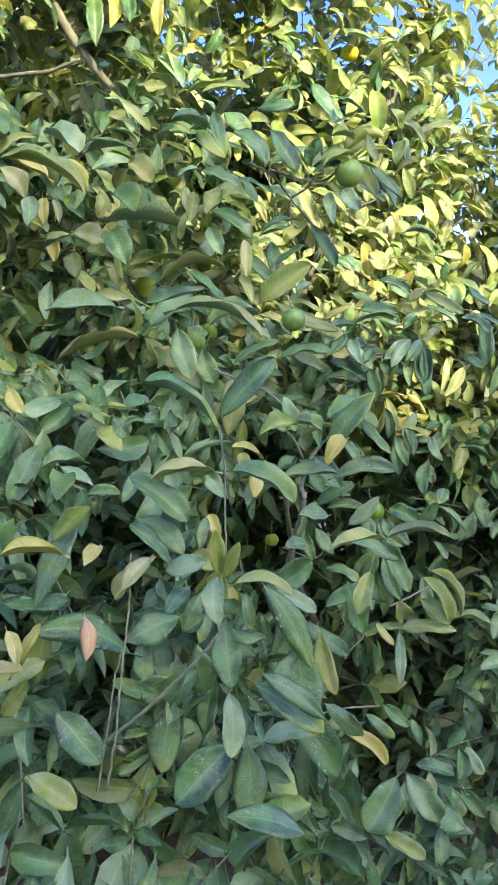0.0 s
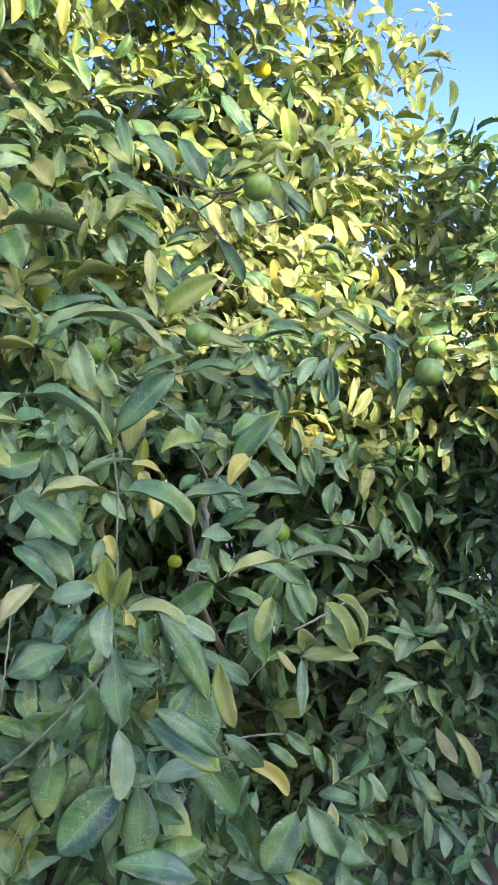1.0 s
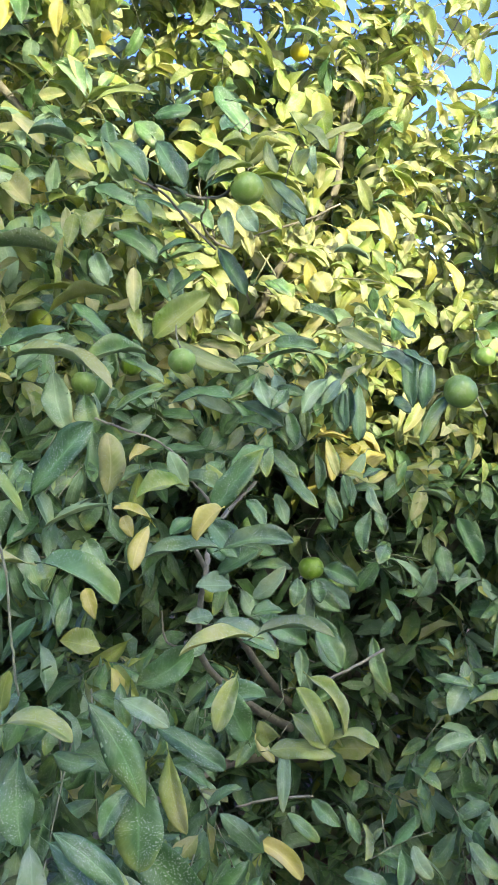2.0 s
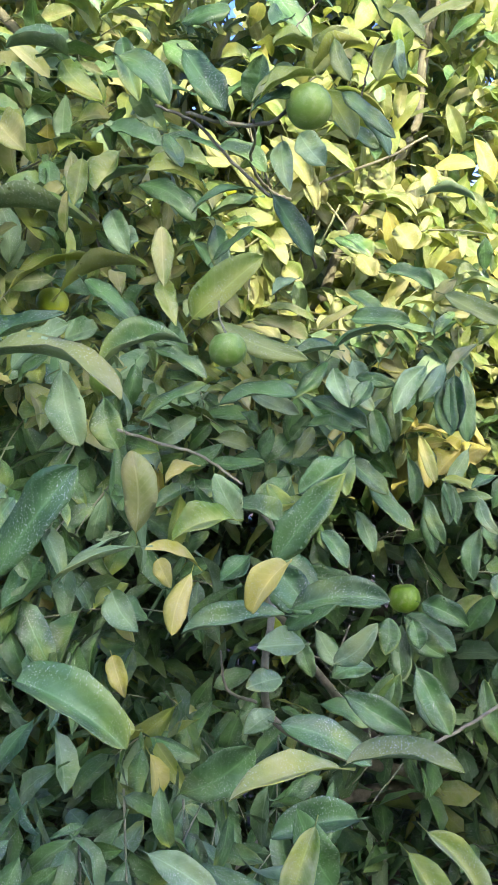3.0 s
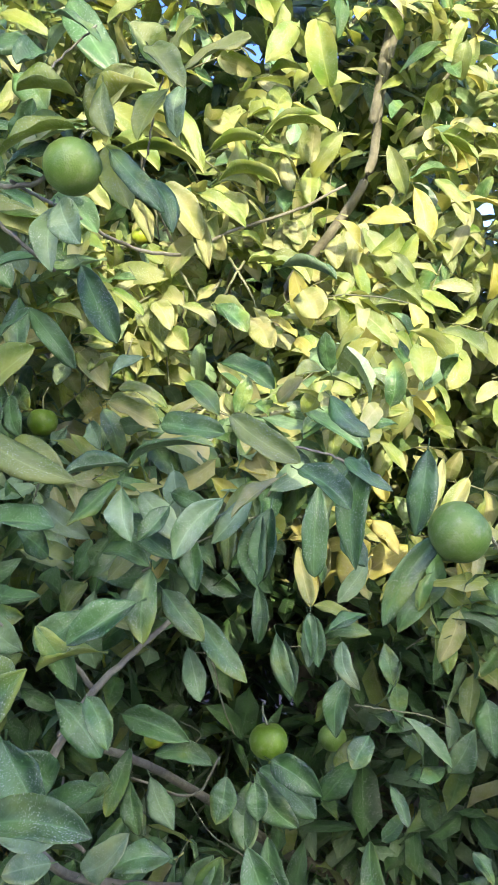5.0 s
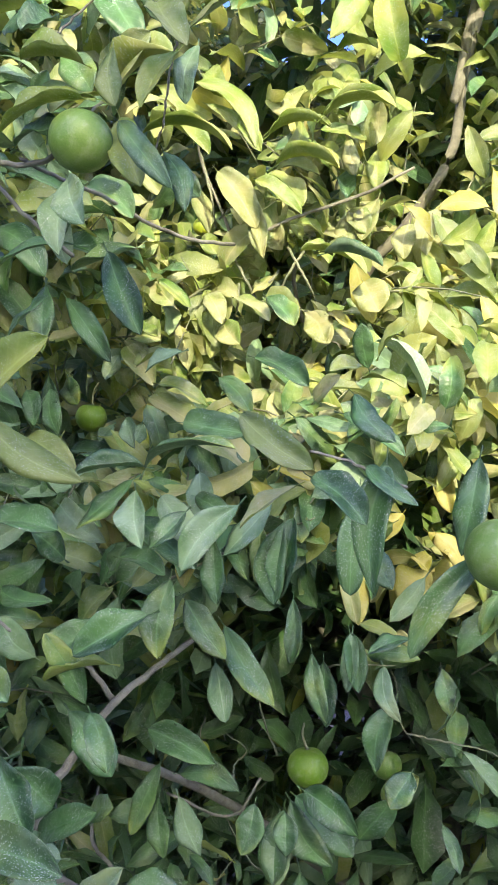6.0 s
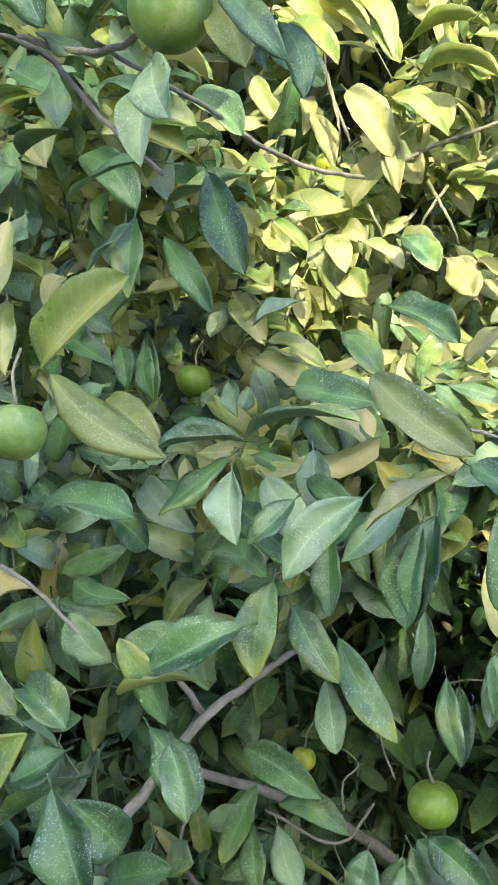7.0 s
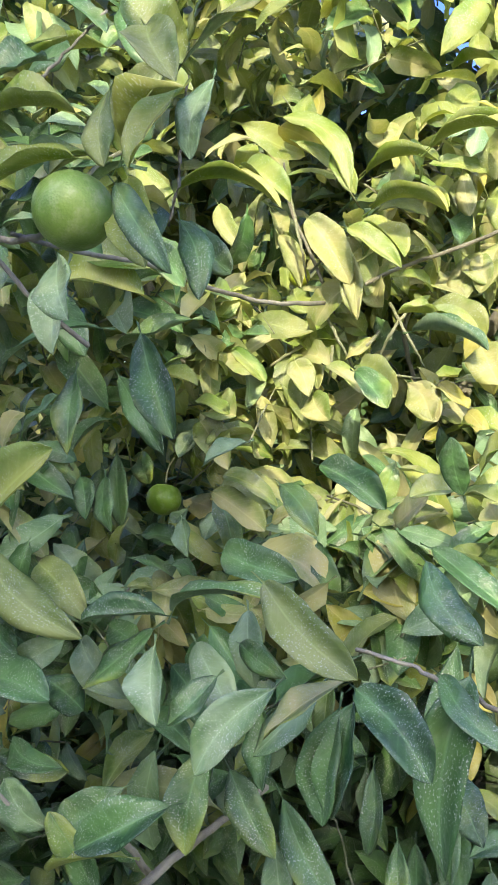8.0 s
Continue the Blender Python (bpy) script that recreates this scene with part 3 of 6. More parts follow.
leaf("yellow", (0.815, 2.262, 1.504), (0.854, 2.238, 1.423), 0.055, 40, 0.5, 0.42)
leaf("yellow", (0.668, 2.262, 1.567), (0.712, 2.238, 1.511), 0.060, 50, 0.68, 0.42)
leaf("yellow", (1.214, 2.512, 1.298), (1.266, 2.488, 1.337), 0.050, 45, 0.41, 0.42)
leaf("mature", (0.721, 1.672, 1.636), (0.663, 1.648, 1.546), 0.027, 30, 0.9, 0.42)
leaf("mature", (0.719, 1.812, 1.716), (0.704, 1.788, 1.615), 0.039, 25, 0.6, 0.42)
leaf("pale", (-0.293, 1.362, 1.929), (-0.152, 1.338, 1.868), 0.048, 65, 0.81, 0.65)
leaf("under", (-0.222, 1.412, 1.990), (-0.165, 1.388, 1.951), 0.058, 40, 0.4, 0.42)
leaf("pale", (-0.073, 1.762, 1.748), (-0.211, 1.738, 1.753), 0.046, 70, 0.68, 0.65)
leaf("pale", (-0.258, 1.732, 1.622), (-0.083, 1.708, 1.671), 0.048, 70, 0.54, 0.65)
leaf("mature", (-0.170, 1.462, 1.972), (-0.076, 1.438, 1.980), 0.060, 40, 0.5, 0.42)
leaf("yellow", (-0.153, 1.062, 1.318), (-0.231, 1.038, 1.320), 0.030, 65, 0.68, 0.65)
leaf("yellow", (-0.105, 1.062, 1.329), (-0.122, 1.038, 1.307), 0.021, 60, 0.68, 0.65)
leaf("dry", (-0.124, 1.062, 1.235), (-0.120, 1.038, 1.183), 0.023, 20, 0.4, 0.42)
leaf("yellow", (-0.209, 1.012, 1.178), (-0.169, 0.988, 1.246), 0.025, 40, 0.3, 0.42)
leaf("yellow", (-0.230, 1.012, 1.179), (-0.191, 0.988, 1.189), 0.025, 60, 0.41, 0.65)
leaf("young", (-0.193, 1.032, 1.037), (-0.130, 1.008, 1.004), 0.034, 45, 0.41, 0.42)
leaf("mature", (-0.143, 1.132, 1.350), (-0.198, 1.108, 1.237), 0.038, 40, 0.4, 0.42)
leaf("mature", (-0.169, 1.112, 1.089), (-0.107, 1.088, 1.025), 0.047, 30, 0.3, 0.42)
leaf("mature", (-0.071, 1.162, 1.155), (-0.204, 1.138, 1.197), 0.047, 40, 0.3, 0.42)
leaf("mature", (-0.023, 1.212, 1.077), (-0.056, 1.188, 1.104), 0.050, 30, 0.2, 0.42)
leaf("mature", (-0.006, 1.212, 1.064), (-0.027, 1.188, 0.965), 0.049, 20, 0.2, 0.42)
leaf("olive", (0.209, 1.687, 1.743), (0.339, 1.663, 1.683), 0.037, 30, 0.3, 0.42)
leaf("mature", (0.384, 1.712, 1.697), (0.318, 1.688, 1.687), 0.022, 60, 0.68, 0.65)
leaf("mature", (0.373, 1.742, 1.693), (0.480, 1.718, 1.719), 0.026, 70, 1.35, 0.6)
leaf("olive", (0.513, 1.612, 1.755), (0.583, 1.588, 1.712), 0.028, 40, 0.3, 0.42)
leaf("mature", (0.581, 1.592, 1.705), (0.630, 1.568, 1.672), 0.027, 40, 0.4, 0.42)
leaf("mature", (0.640, 1.612, 1.717), (0.635, 1.588, 1.613), 0.031, 25, 0.35, 0.60)
leaf("mature", (0.624, 1.612, 1.715), (0.668, 1.588, 1.687), 0.017, 40, 0.4, 0.42)
leaf("mature", (0.574, 1.812, 1.757), (0.644, 1.788, 1.715), 0.026, 45, 0.68, 0.42)
leaf("mature", (0.543, 1.712, 1.654), (0.537, 1.688, 1.578), 0.029, 20, 0.2, 0.42)
leaf("pale", (0.559, 1.642, 1.693), (0.514, 1.618, 1.655), 0.022, 40, 0.4, 0.42)
leaf("under", (0.525, 1.692, 1.671), (0.485, 1.668, 1.620), 0.026, 30, 0.4, 0.42)
leaf("under", (0.375, 1.712, 1.672), (0.393, 1.688, 1.616), 0.030, 15, 0.2, 0.42)
leaf("mature", (0.427, 1.722, 1.652), (0.397, 1.698, 1.615), 0.026, 30, 0.3, 0.42)
leaf("mature", (0.367, 1.722, 1.682), (0.315, 1.698, 1.630), 0.028, 40, 0.4, 0.42)
leaf("under", (0.257, 1.772, 1.643), (0.326, 1.748, 1.608), 0.032, 35, 0.3, 0.42)
leaf("mature", (0.393, 1.772, 1.568), (0.389, 1.748, 1.485), 0.037, 20, 0.2, 0.42)
leaf("mature", (0.398, 1.812, 1.536), (0.455, 1.788, 1.480), 0.034, 30, 0.3, 0.42)
leaf("mature", (0.310, 1.772, 1.516), (0.257, 1.748, 1.473), 0.037, 40, 0.4, 0.42)
leaf("young", (0.342, 1.732, 1.479), (0.276, 1.708, 1.461), 0.024, 70, 0.81, 0.65)
leaf("mature", (0.273, 1.772, 1.404), (0.339, 1.748, 1.347), 0.045, 30, 0.3, 0.42)
leaf("mature", (0.316, 1.912, 1.334), (0.417, 1.888, 1.312), 0.040, 35, 0.3, 0.42)
leaf("mature", (0.362, 1.912, 1.280), (0.449, 1.888, 1.281), 0.031, 40, 0.4, 0.42)
leaf("mature", (0.431, 1.862, 1.496), (0.501, 1.838, 1.414), 0.035, 30, 0.3, 0.42)
leaf("under", (0.415, 1.882, 1.443), (0.437, 1.858, 1.379), 0.030, 20, 0.3, 0.42)
leaf("yellow", (0.391, 1.872, 1.580), (0.383, 1.848, 1.541), 0.027, 40, 0.4, 0.42)
leaf("mature", (0.436, 1.792, 1.610), (0.450, 1.768, 1.546), 0.029, 20, 0.2, 0.42)
leaf("mature", (0.538, 1.962, 1.433), (0.548, 1.938, 1.356), 0.032, 20, 0.2, 0.42)
leaf("mature", (0.571, 1.962, 1.474), (0.587, 1.938, 1.406), 0.029, 25, 0.3, 0.42)
leaf("mature", (0.591, 2.012, 1.431), (0.660, 1.988, 1.441), 0.030, 55, 0.68, 0.42)
leaf("mature", (0.523, 1.932, 1.273), (0.596, 1.908, 1.238), 0.043, 35, 0.3, 0.42)
leaf("mature", (0.595, 1.932, 1.221), (0.637, 1.908, 1.290), 0.037, 40, 0.3, 0.42)
leaf("under", (0.240, 1.752, 1.470), (0.208, 1.728, 1.519), 0.037, 35, 0.3, 0.42)
leaf("mature", (0.194, 1.752, 1.543), (0.273, 1.728, 1.543), 0.025, 45, 0.41, 0.42)
leaf("mature", (0.421, 1.652, 1.997), (0.452, 1.628, 1.935), 0.023, 30, 0.3, 0.42)
leaf("mature", (0.275, 1.762, 1.937), (0.183, 1.738, 1.903), 0.026, 50, 0.68, 0.42)
leaf("mature", (0.160, 1.962, 1.907), (0.240, 1.938, 1.817), 0.034, 30, 0.3, 0.42)
leaf("mature", (0.211, 1.732, 1.834), (0.273, 1.708, 1.873), 0.024, 40, 0.3, 0.42)
leaf("young", (0.358, 1.612, 2.035), (0.289, 1.588, 2.001), 0.026, 55, 0.81, 0.42)
leaf("mature", (0.277, 1.632, 2.003), (0.336, 1.608, 2.012), 0.023, 55, 0.68, 0.42)
leaf("pale", (0.328, 2.212, 2.125), (0.384, 2.188, 2.001), 0.027, 20, 0.4, 0.42)
leaf("young", (0.388, 2.192, 2.195), (0.491, 2.168, 2.192), 0.035, 75, 1.08, 0.6)
leaf("young", (0.406, 2.162, 2.137), (0.510, 2.138, 2.120), 0.035, 75, 1.22, 0.6)
leaf("young", (0.487, 2.132, 2.197), (0.593, 2.108, 2.193), 0.036, 75, 1.08, 0.6)
leaf("young", (0.375, 2.162, 2.116), (0.455, 2.138, 2.055), 0.035, 60, 0.81, 0.65)
leaf("young", (0.256, 2.212, 2.295), (0.368, 2.188, 2.174), 0.037, 50, 0.94, 0.42)
leaf("young", (0.331, 2.212, 2.236), (0.376, 2.188, 2.168), 0.030, 40, 0.4, 0.42)
leaf("young", (0.490, 2.112, 1.992), (0.562, 2.088, 1.955), 0.030, 65, 0.81, 0.65)
leaf("mature", (0.424, 2.062, 1.920), (0.471, 2.038, 1.877), 0.031, 50, 0.68, 0.42)
leaf("mature", (0.468, 1.832, 1.819), (0.536, 1.808, 1.786), 0.027, 60, 0.68, 0.65)
leaf("mature", (0.605, 1.772, 1.805), (0.599, 1.748, 1.849), 0.022, 20, 0.3, 0.42)
leaf("young", (0.598, 1.792, 1.807), (0.565, 1.768, 1.801), 0.021, 60, 0.54, 0.65)
leaf("pale", (0.539, 1.832, 1.771), (0.571, 1.808, 1.799), 0.029, 30, 0.3, 0.42)
leaf("mature", (0.413, 1.872, 1.796), (0.462, 1.848, 1.753), 0.028, 40, 0.5, 0.42)
leaf("young", (0.588, 1.862, 1.798), (0.639, 1.838, 1.787), 0.022, 70, 0.81, 0.65)
leaf("young", (0.611, 1.812, 1.821), (0.643, 1.788, 1.854), 0.025, 45, 0.54, 0.42)
leaf("mature", (0.413, 1.792, 1.660), (0.469, 1.768, 1.644), 0.024, 45, 0.54, 0.42)
leaf("mature", (0.336, 1.762, 1.590), (0.400, 1.738, 1.580), 0.024, 45, 0.54, 0.42)
leaf("under", (0.311, 1.792, 1.569), (0.342, 1.768, 1.606), 0.021, 35, 0.3, 0.42)
leaf("mature", (0.308, 1.672, 1.344), (0.269, 1.648, 1.390), 0.048, 35, 0.3, 0.42)
leaf("mature", (0.278, 1.612, 1.421), (0.329, 1.588, 1.357), 0.046, 30, 0.3, 0.42)
leaf("mature", (0.292, 1.672, 1.313), (0.368, 1.648, 1.361), 0.032, 45, 0.41, 0.42)
leaf("mature", (0.338, 1.692, 1.329), (0.377, 1.668, 1.357), 0.032, 45, 0.41, 0.42)
leaf("mature", (0.314, 1.962, 1.265), (0.283, 1.938, 1.172), 0.029, 30, 0.3, 0.42)
leaf("under", (0.343, 1.962, 1.224), (0.384, 1.938, 1.160), 0.037, 20, 0.3, 0.42)
leaf("mature", (0.313, 1.962, 1.217), (0.333, 1.938, 1.147), 0.032, 20, 0.2, 0.42)
leaf("mature", (0.463, 1.912, 1.256), (0.453, 1.888, 1.200), 0.037, 25, 0.3, 0.42)
leaf("mature", (0.503, 1.912, 1.251), (0.510, 1.888, 1.208), 0.033, 25, 0.3, 0.42)
leaf("mature", (0.632, 1.962, 1.393), (0.612, 1.938, 1.308), 0.035, 25, 0.3, 0.42)
leaf("mature", (0.657, 1.912, 1.325), (0.635, 1.888, 1.289), 0.034, 25, 0.3, 0.42)
leaf("mature", (0.622, 1.672, 1.635), (0.646, 1.648, 1.605), 0.024, 35, 0.3, 0.42)
leaf("mature", (0.651, 1.912, 1.489), (0.602, 1.888, 1.471), 0.023, 55, 0.54, 0.42)
leaf("yellow", (0.557, 2.112, 1.542), (0.567, 2.088, 1.451), 0.030, 25, 0.3, 0.42)
leaf("yellow", (0.530, 2.112, 1.554), (0.595, 2.088, 1.544), 0.025, 65, 0.81, 0.65)
leaf("young", (0.184, 2.112, 1.884), (0.247, 2.088, 1.866), 0.027, 55, 0.54, 0.42)
leaf("under", (0.334, 1.962, 1.834), (0.290, 1.938, 1.804), 0.030, 40, 0.3, 0.42)
leaf("pale", (0.265, 2.012, 1.771), (0.348, 1.988, 1.733), 0.033, 40, 0.4, 0.42)
leaf("under", (0.253, 1.962, 1.741), (0.277, 1.938, 1.702), 0.026, 25, 0.3, 0.42)
leaf("mature", (0.109, 2.012, 1.780), (0.138, 1.988, 1.713), 0.035, 25, 0.3, 0.42)
leaf("mature", (0.070, 2.012, 1.778), (0.099, 1.988, 1.726), 0.033, 25, 0.3, 0.42)
leaf("olive", (0.473, 1.562, 2.061), (0.541, 1.538, 2.079), 0.029, 40, 0.3, 0.42)
leaf("olive", (0.447, 1.562, 2.087), (0.483, 1.538, 2.039), 0.030, 35, 0.4, 0.42)
leaf("olive", (0.386, 1.612, 2.079), (0.401, 1.588, 2.017), 0.023, 30, 0.4, 0.42)
leaf("young", (0.456, 1.592, 2.061), (0.433, 1.568, 2.006), 0.026, 35, 0.3, 0.42)
leaf("mature", (0.324, 1.632, 2.158), (0.385, 1.608, 2.115), 0.025, 50, 0.54, 0.42)
leaf("mature", (0.332, 1.612, 2.107), (0.308, 1.588, 2.089), 0.029, 45, 0.54, 0.42)
leaf("young", (0.358, 1.612, 2.066), (0.309, 1.588, 2.064), 0.022, 60, 0.81, 0.65)
leaf("young", (0.363, 1.632, 2.042), (0.292, 1.608, 2.026), 0.033, 55, 0.81, 0.42)
leaf("mature", (0.393, 1.612, 2.013), (0.454, 1.588, 1.945), 0.023, 30, 0.3, 0.42)
leaf("young", (0.352, 1.762, 2.055), (0.462, 1.738, 2.024), 0.023, 70, 1.08, 0.65)
leaf("mature", (0.388, 1.712, 2.011), (0.445, 1.688, 1.964), 0.025, 40, 0.4, 0.42)
leaf("mature", (0.540, 1.862, 1.941), (0.609, 1.838, 1.921), 0.023, 65, 0.81, 0.65)
leaf("mature", (0.408, 1.762, 1.743), (0.488, 1.738, 1.734), 0.032, 40, 0.4, 0.42)
leaf("mature", (0.609, 1.632, 1.775), (0.647, 1.608, 1.736), 0.023, 35, 0.3, 0.42)
leaf("young", (0.281, 2.012, 1.792), (0.362, 1.988, 1.762), 0.027, 45, 0.68, 0.42)
leaf("young", (0.128, 1.962, 2.305), (0.022, 1.938, 2.279), 0.039, 65, 0.68, 0.65)
leaf("mature", (0.179, 1.762, 2.180), (0.252, 1.738, 2.182), 0.046, 40, 0.4, 0.42)
leaf("mature", (0.297, 1.762, 2.237), (0.363, 1.738, 2.136), 0.044, 35, 0.4, 0.42)
leaf("under", (-0.047, 1.962, 2.166), (-0.051, 1.938, 2.066), 0.033, 20, 0.3, 0.42)
leaf("yellow", (-0.096, 2.012, 2.136), (-0.081, 1.988, 2.057), 0.041, 25, 0.3, 0.42)
leaf("young", (0.035, 1.712, 1.981), (0.026, 1.688, 1.911), 0.028, 25, 0.3, 0.42)
leaf("young", (0.249, 2.412, 2.723), (0.124, 2.388, 2.663), 0.044, 70, 0.81, 0.65)
leaf("young", (0.225, 2.412, 2.666), (0.102, 2.388, 2.628), 0.040, 75, 0.94, 0.65)
leaf("young", (1.003, 2.612, 2.573), (1.125, 2.588, 2.579), 0.037, 75, 0.81, 0.65)
leaf("young", (1.023, 2.612, 2.512), (1.100, 2.588, 2.493), 0.035, 70, 0.81, 0.65)
leaf("young", (1.061, 2.612, 2.469), (1.110, 2.588, 2.384), 0.039, 55, 0.68, 0.42)
leaf("young", (1.119, 2.562, 2.381), (1.196, 2.538, 2.452), 0.040, 50, 0.54, 0.42)
leaf("young", (1.049, 2.592, 2.696), (1.102, 2.568, 2.765), 0.048, 40, 0.4, 0.42)
leaf("young", (1.107, 2.572, 2.784), (1.199, 2.548, 2.764), 0.035, 70, 0.81, 0.65)
leaf("young", (1.092, 2.572, 2.723), (1.157, 2.548, 2.728), 0.028, 70, 0.68, 0.65)
leaf("young", (1.092, 2.572, 2.788), (1.101, 2.548, 2.853), 0.029, 40, 0.3, 0.42)
leaf("young", (0.982, 2.572, 2.798), (1.020, 2.548, 2.878), 0.032, 35, 0.3, 0.42)
leaf("young", (0.978, 2.572, 2.819), (0.904, 2.548, 2.863), 0.028, 50, 0.41, 0.42)
leaf("young", (0.881, 2.532, 2.805), (0.927, 2.508, 2.702), 0.046, 35, 0.4, 0.42)
leaf("olive", (1.109, 2.112, 2.235), (0.999, 2.088, 2.244), 0.030, 65, 0.54, 0.65)
leaf("young", (1.126, 2.312, 2.277), (1.064, 2.288, 2.220), 0.036, 50, 0.54, 0.42)
leaf("young", (1.125, 2.112, 2.299), (1.065, 2.088, 2.313), 0.028, 60, 0.54, 0.65)
leaf("olive", (1.118, 2.112, 2.156), (1.043, 2.088, 2.182), 0.033, 50, 0.54, 0.42)
leaf("yellow", (0.737, 2.362, 2.171), (0.758, 2.338, 2.066), 0.042, 20, 0.4, 0.42)
leaf("young", (0.774, 2.362, 2.186), (0.835, 2.338, 2.116), 0.035, 45, 0.68, 0.42)
leaf("yellow", (0.816, 2.342, 2.139), (0.920, 2.318, 2.097), 0.036, 55, 0.81, 0.42)
leaf("pale", (0.838, 2.412, 2.114), (0.796, 2.388, 2.028), 0.042, 30, 0.4, 0.42)
leaf("yellow", (0.917, 2.362, 2.024), (0.948, 2.338, 1.934), 0.036, 35, 0.6, 0.42)
leaf("pale", (0.657, 2.412, 2.123), (0.702, 2.388, 2.074), 0.038, 45, 0.54, 0.42)
leaf("young", (0.764, 2.462, 2.286), (0.863, 2.438, 2.241), 0.040, 60, 0.81, 0.65)
leaf("young", (0.604, 2.362, 2.051), (0.665, 2.338, 2.012), 0.037, 55, 0.68, 0.42)
leaf("mature", (0.589, 1.862, 1.667), (0.585, 1.838, 1.552), 0.035, 20, 0.3, 0.42)
leaf("mature", (0.931, 2.312, 1.438), (1.041, 2.288, 1.383), 0.037, 60, 0.81, 0.65)
leaf("mature", (0.954, 2.312, 1.348), (0.998, 2.288, 1.231), 0.040, 35, 0.4, 0.42)
leaf("mature", (0.915, 2.312, 1.318), (0.967, 2.288, 1.232), 0.034, 35, 0.4, 0.42)
leaf("under", (1.061, 2.362, 1.307), (1.051, 2.338, 1.231), 0.030, 20, 0.3, 0.42)
leaf("under", (1.113, 2.312, 1.514), (1.060, 2.288, 1.448), 0.044, 30, 0.3, 0.42)
leaf("mature", (0.782, 2.212, 1.395), (0.792, 2.188, 1.323), 0.034, 25, 0.3, 0.42)
leaf("mature", (0.779, 2.212, 1.411), (0.883, 2.188, 1.381), 0.037, 60, 0.68, 0.65)
leaf("mature", (0.860, 2.212, 1.275), (0.871, 2.188, 1.186), 0.049, 30, 0.3, 0.42)
leaf("mature", (0.686, 2.162, 1.377), (0.702, 2.138, 1.315), 0.033, 30, 0.3, 0.42)
leaf("young", (0.390, 1.252, 1.205), (0.432, 1.228, 1.169), 0.030, 45, 0.54, 0.42)
leaf("young", (0.360, 1.242, 1.173), (0.345, 1.218, 1.211), 0.028, 30, 0.6, 0.42)
leaf("under", (0.388, 1.362, 1.120), (0.383, 1.338, 1.032), 0.021, 20, 0.2, 0.42)
leaf("yellow", (0.346, 1.362, 1.138), (0.372, 1.338, 1.105), 0.017, 40, 0.5, 0.42)
leaf("under", (0.889, 2.012, 0.859), (0.783, 1.988, 0.845), 0.037, 45, 0.41, 0.42)
leaf("under", (0.857, 2.012, 0.979), (0.815, 1.988, 0.924), 0.049, 30, 0.3, 0.42)
leaf("young", (1.001, 2.062, 0.907), (0.878, 2.038, 0.931), 0.037, 70, 0.94, 0.65)
leaf("pale", (0.970, 1.962, 0.744), (1.026, 1.938, 0.628), 0.040, 40, 0.5, 0.42)
leaf("mature", (0.529, 1.712, 0.724), (0.607, 1.688, 0.710), 0.038, 50, 0.68, 0.42)
leaf("mature", (0.663, 1.812, 0.716), (0.656, 1.788, 0.648), 0.038, 25, 0.2, 0.42)
leaf("under", (0.699, 1.862, 0.696), (0.733, 1.838, 0.637), 0.037, 30, 0.3, 0.42)
leaf("mature", (0.834, 1.912, 0.673), (0.901, 1.888, 0.602), 0.044, 40, 0.4, 0.42)
leaf("pale", (0.526, 1.612, 0.753), (0.520, 1.588, 0.681), 0.029, 20, 0.3, 0.42)
leaf("mature", (0.513, 1.562, 0.695), (0.577, 1.538, 0.668), 0.051, 40, 0.3, 0.42)
leaf("young", (0.426, 1.512, 0.774), (0.409, 1.488, 0.718), 0.038, 20, 0.2, 0.42)
leaf("mature", (0.459, 1.562, 0.757), (0.459, 1.538, 0.705), 0.026, 20, 0.3, 0.42)
leaf("mature", (0.504, 1.612, 0.732), (0.487, 1.588, 0.675), 0.029, 25, 0.3, 0.42)
leaf("mature", (0.629, 1.762, 0.643), (0.642, 1.738, 0.585), 0.030, 30, 0.3, 0.42)
leaf("mature", (0.670, 1.812, 0.615), (0.722, 1.788, 0.556), 0.037, 35, 0.3, 0.42)
leaf("under", (0.870, 1.912, 0.576), (0.865, 1.888, 0.483), 0.034, 20, 0.2, 0.42)
leaf("mature", (0.425, 1.762, 0.823), (0.485, 1.738, 0.775), 0.028, 45, 0.54, 0.42)
leaf("mature", (0.480, 1.812, 0.824), (0.535, 1.788, 0.780), 0.034, 40, 0.4, 0.42)
leaf("mature", (0.893, 2.112, 0.665), (0.872, 2.088, 0.770), 0.077, 25, 0.2, 0.42)
leaf("mature", (1.014, 2.162, 0.591), (1.026, 2.138, 0.729), 0.065, 30, 0.2, 0.42)
leaf("under", (0.125, 1.162, 1.019), (0.211, 1.138, 1.040), 0.033, 55, 0.54, 0.42)
leaf("mature", (0.115, 1.072, 1.149), (0.197, 1.048, 1.091), 0.029, 40, 0.3, 0.42)
leaf("mature", (0.186, 1.212, 1.135), (0.147, 1.188, 1.081), 0.027, 30, 0.3, 0.42)
leaf("under", (0.158, 1.312, 1.208), (0.227, 1.288, 1.178), 0.029, 40, 0.4, 0.42)
leaf("mature", (0.077, 1.262, 1.156), (0.136, 1.238, 1.153), 0.029, 45, 0.54, 0.42)
leaf("mature", (0.826, 2.112, 1.065), (0.855, 2.088, 1.028), 0.031, 40, 0.3, 0.42)
leaf("mature", (0.826, 2.112, 1.020), (0.851, 2.088, 1.003), 0.031, 60, 0.41, 0.65)
leaf("mature", (0.791, 2.012, 1.003), (0.867, 1.988, 0.989), 0.030, 60, 0.54, 0.65)
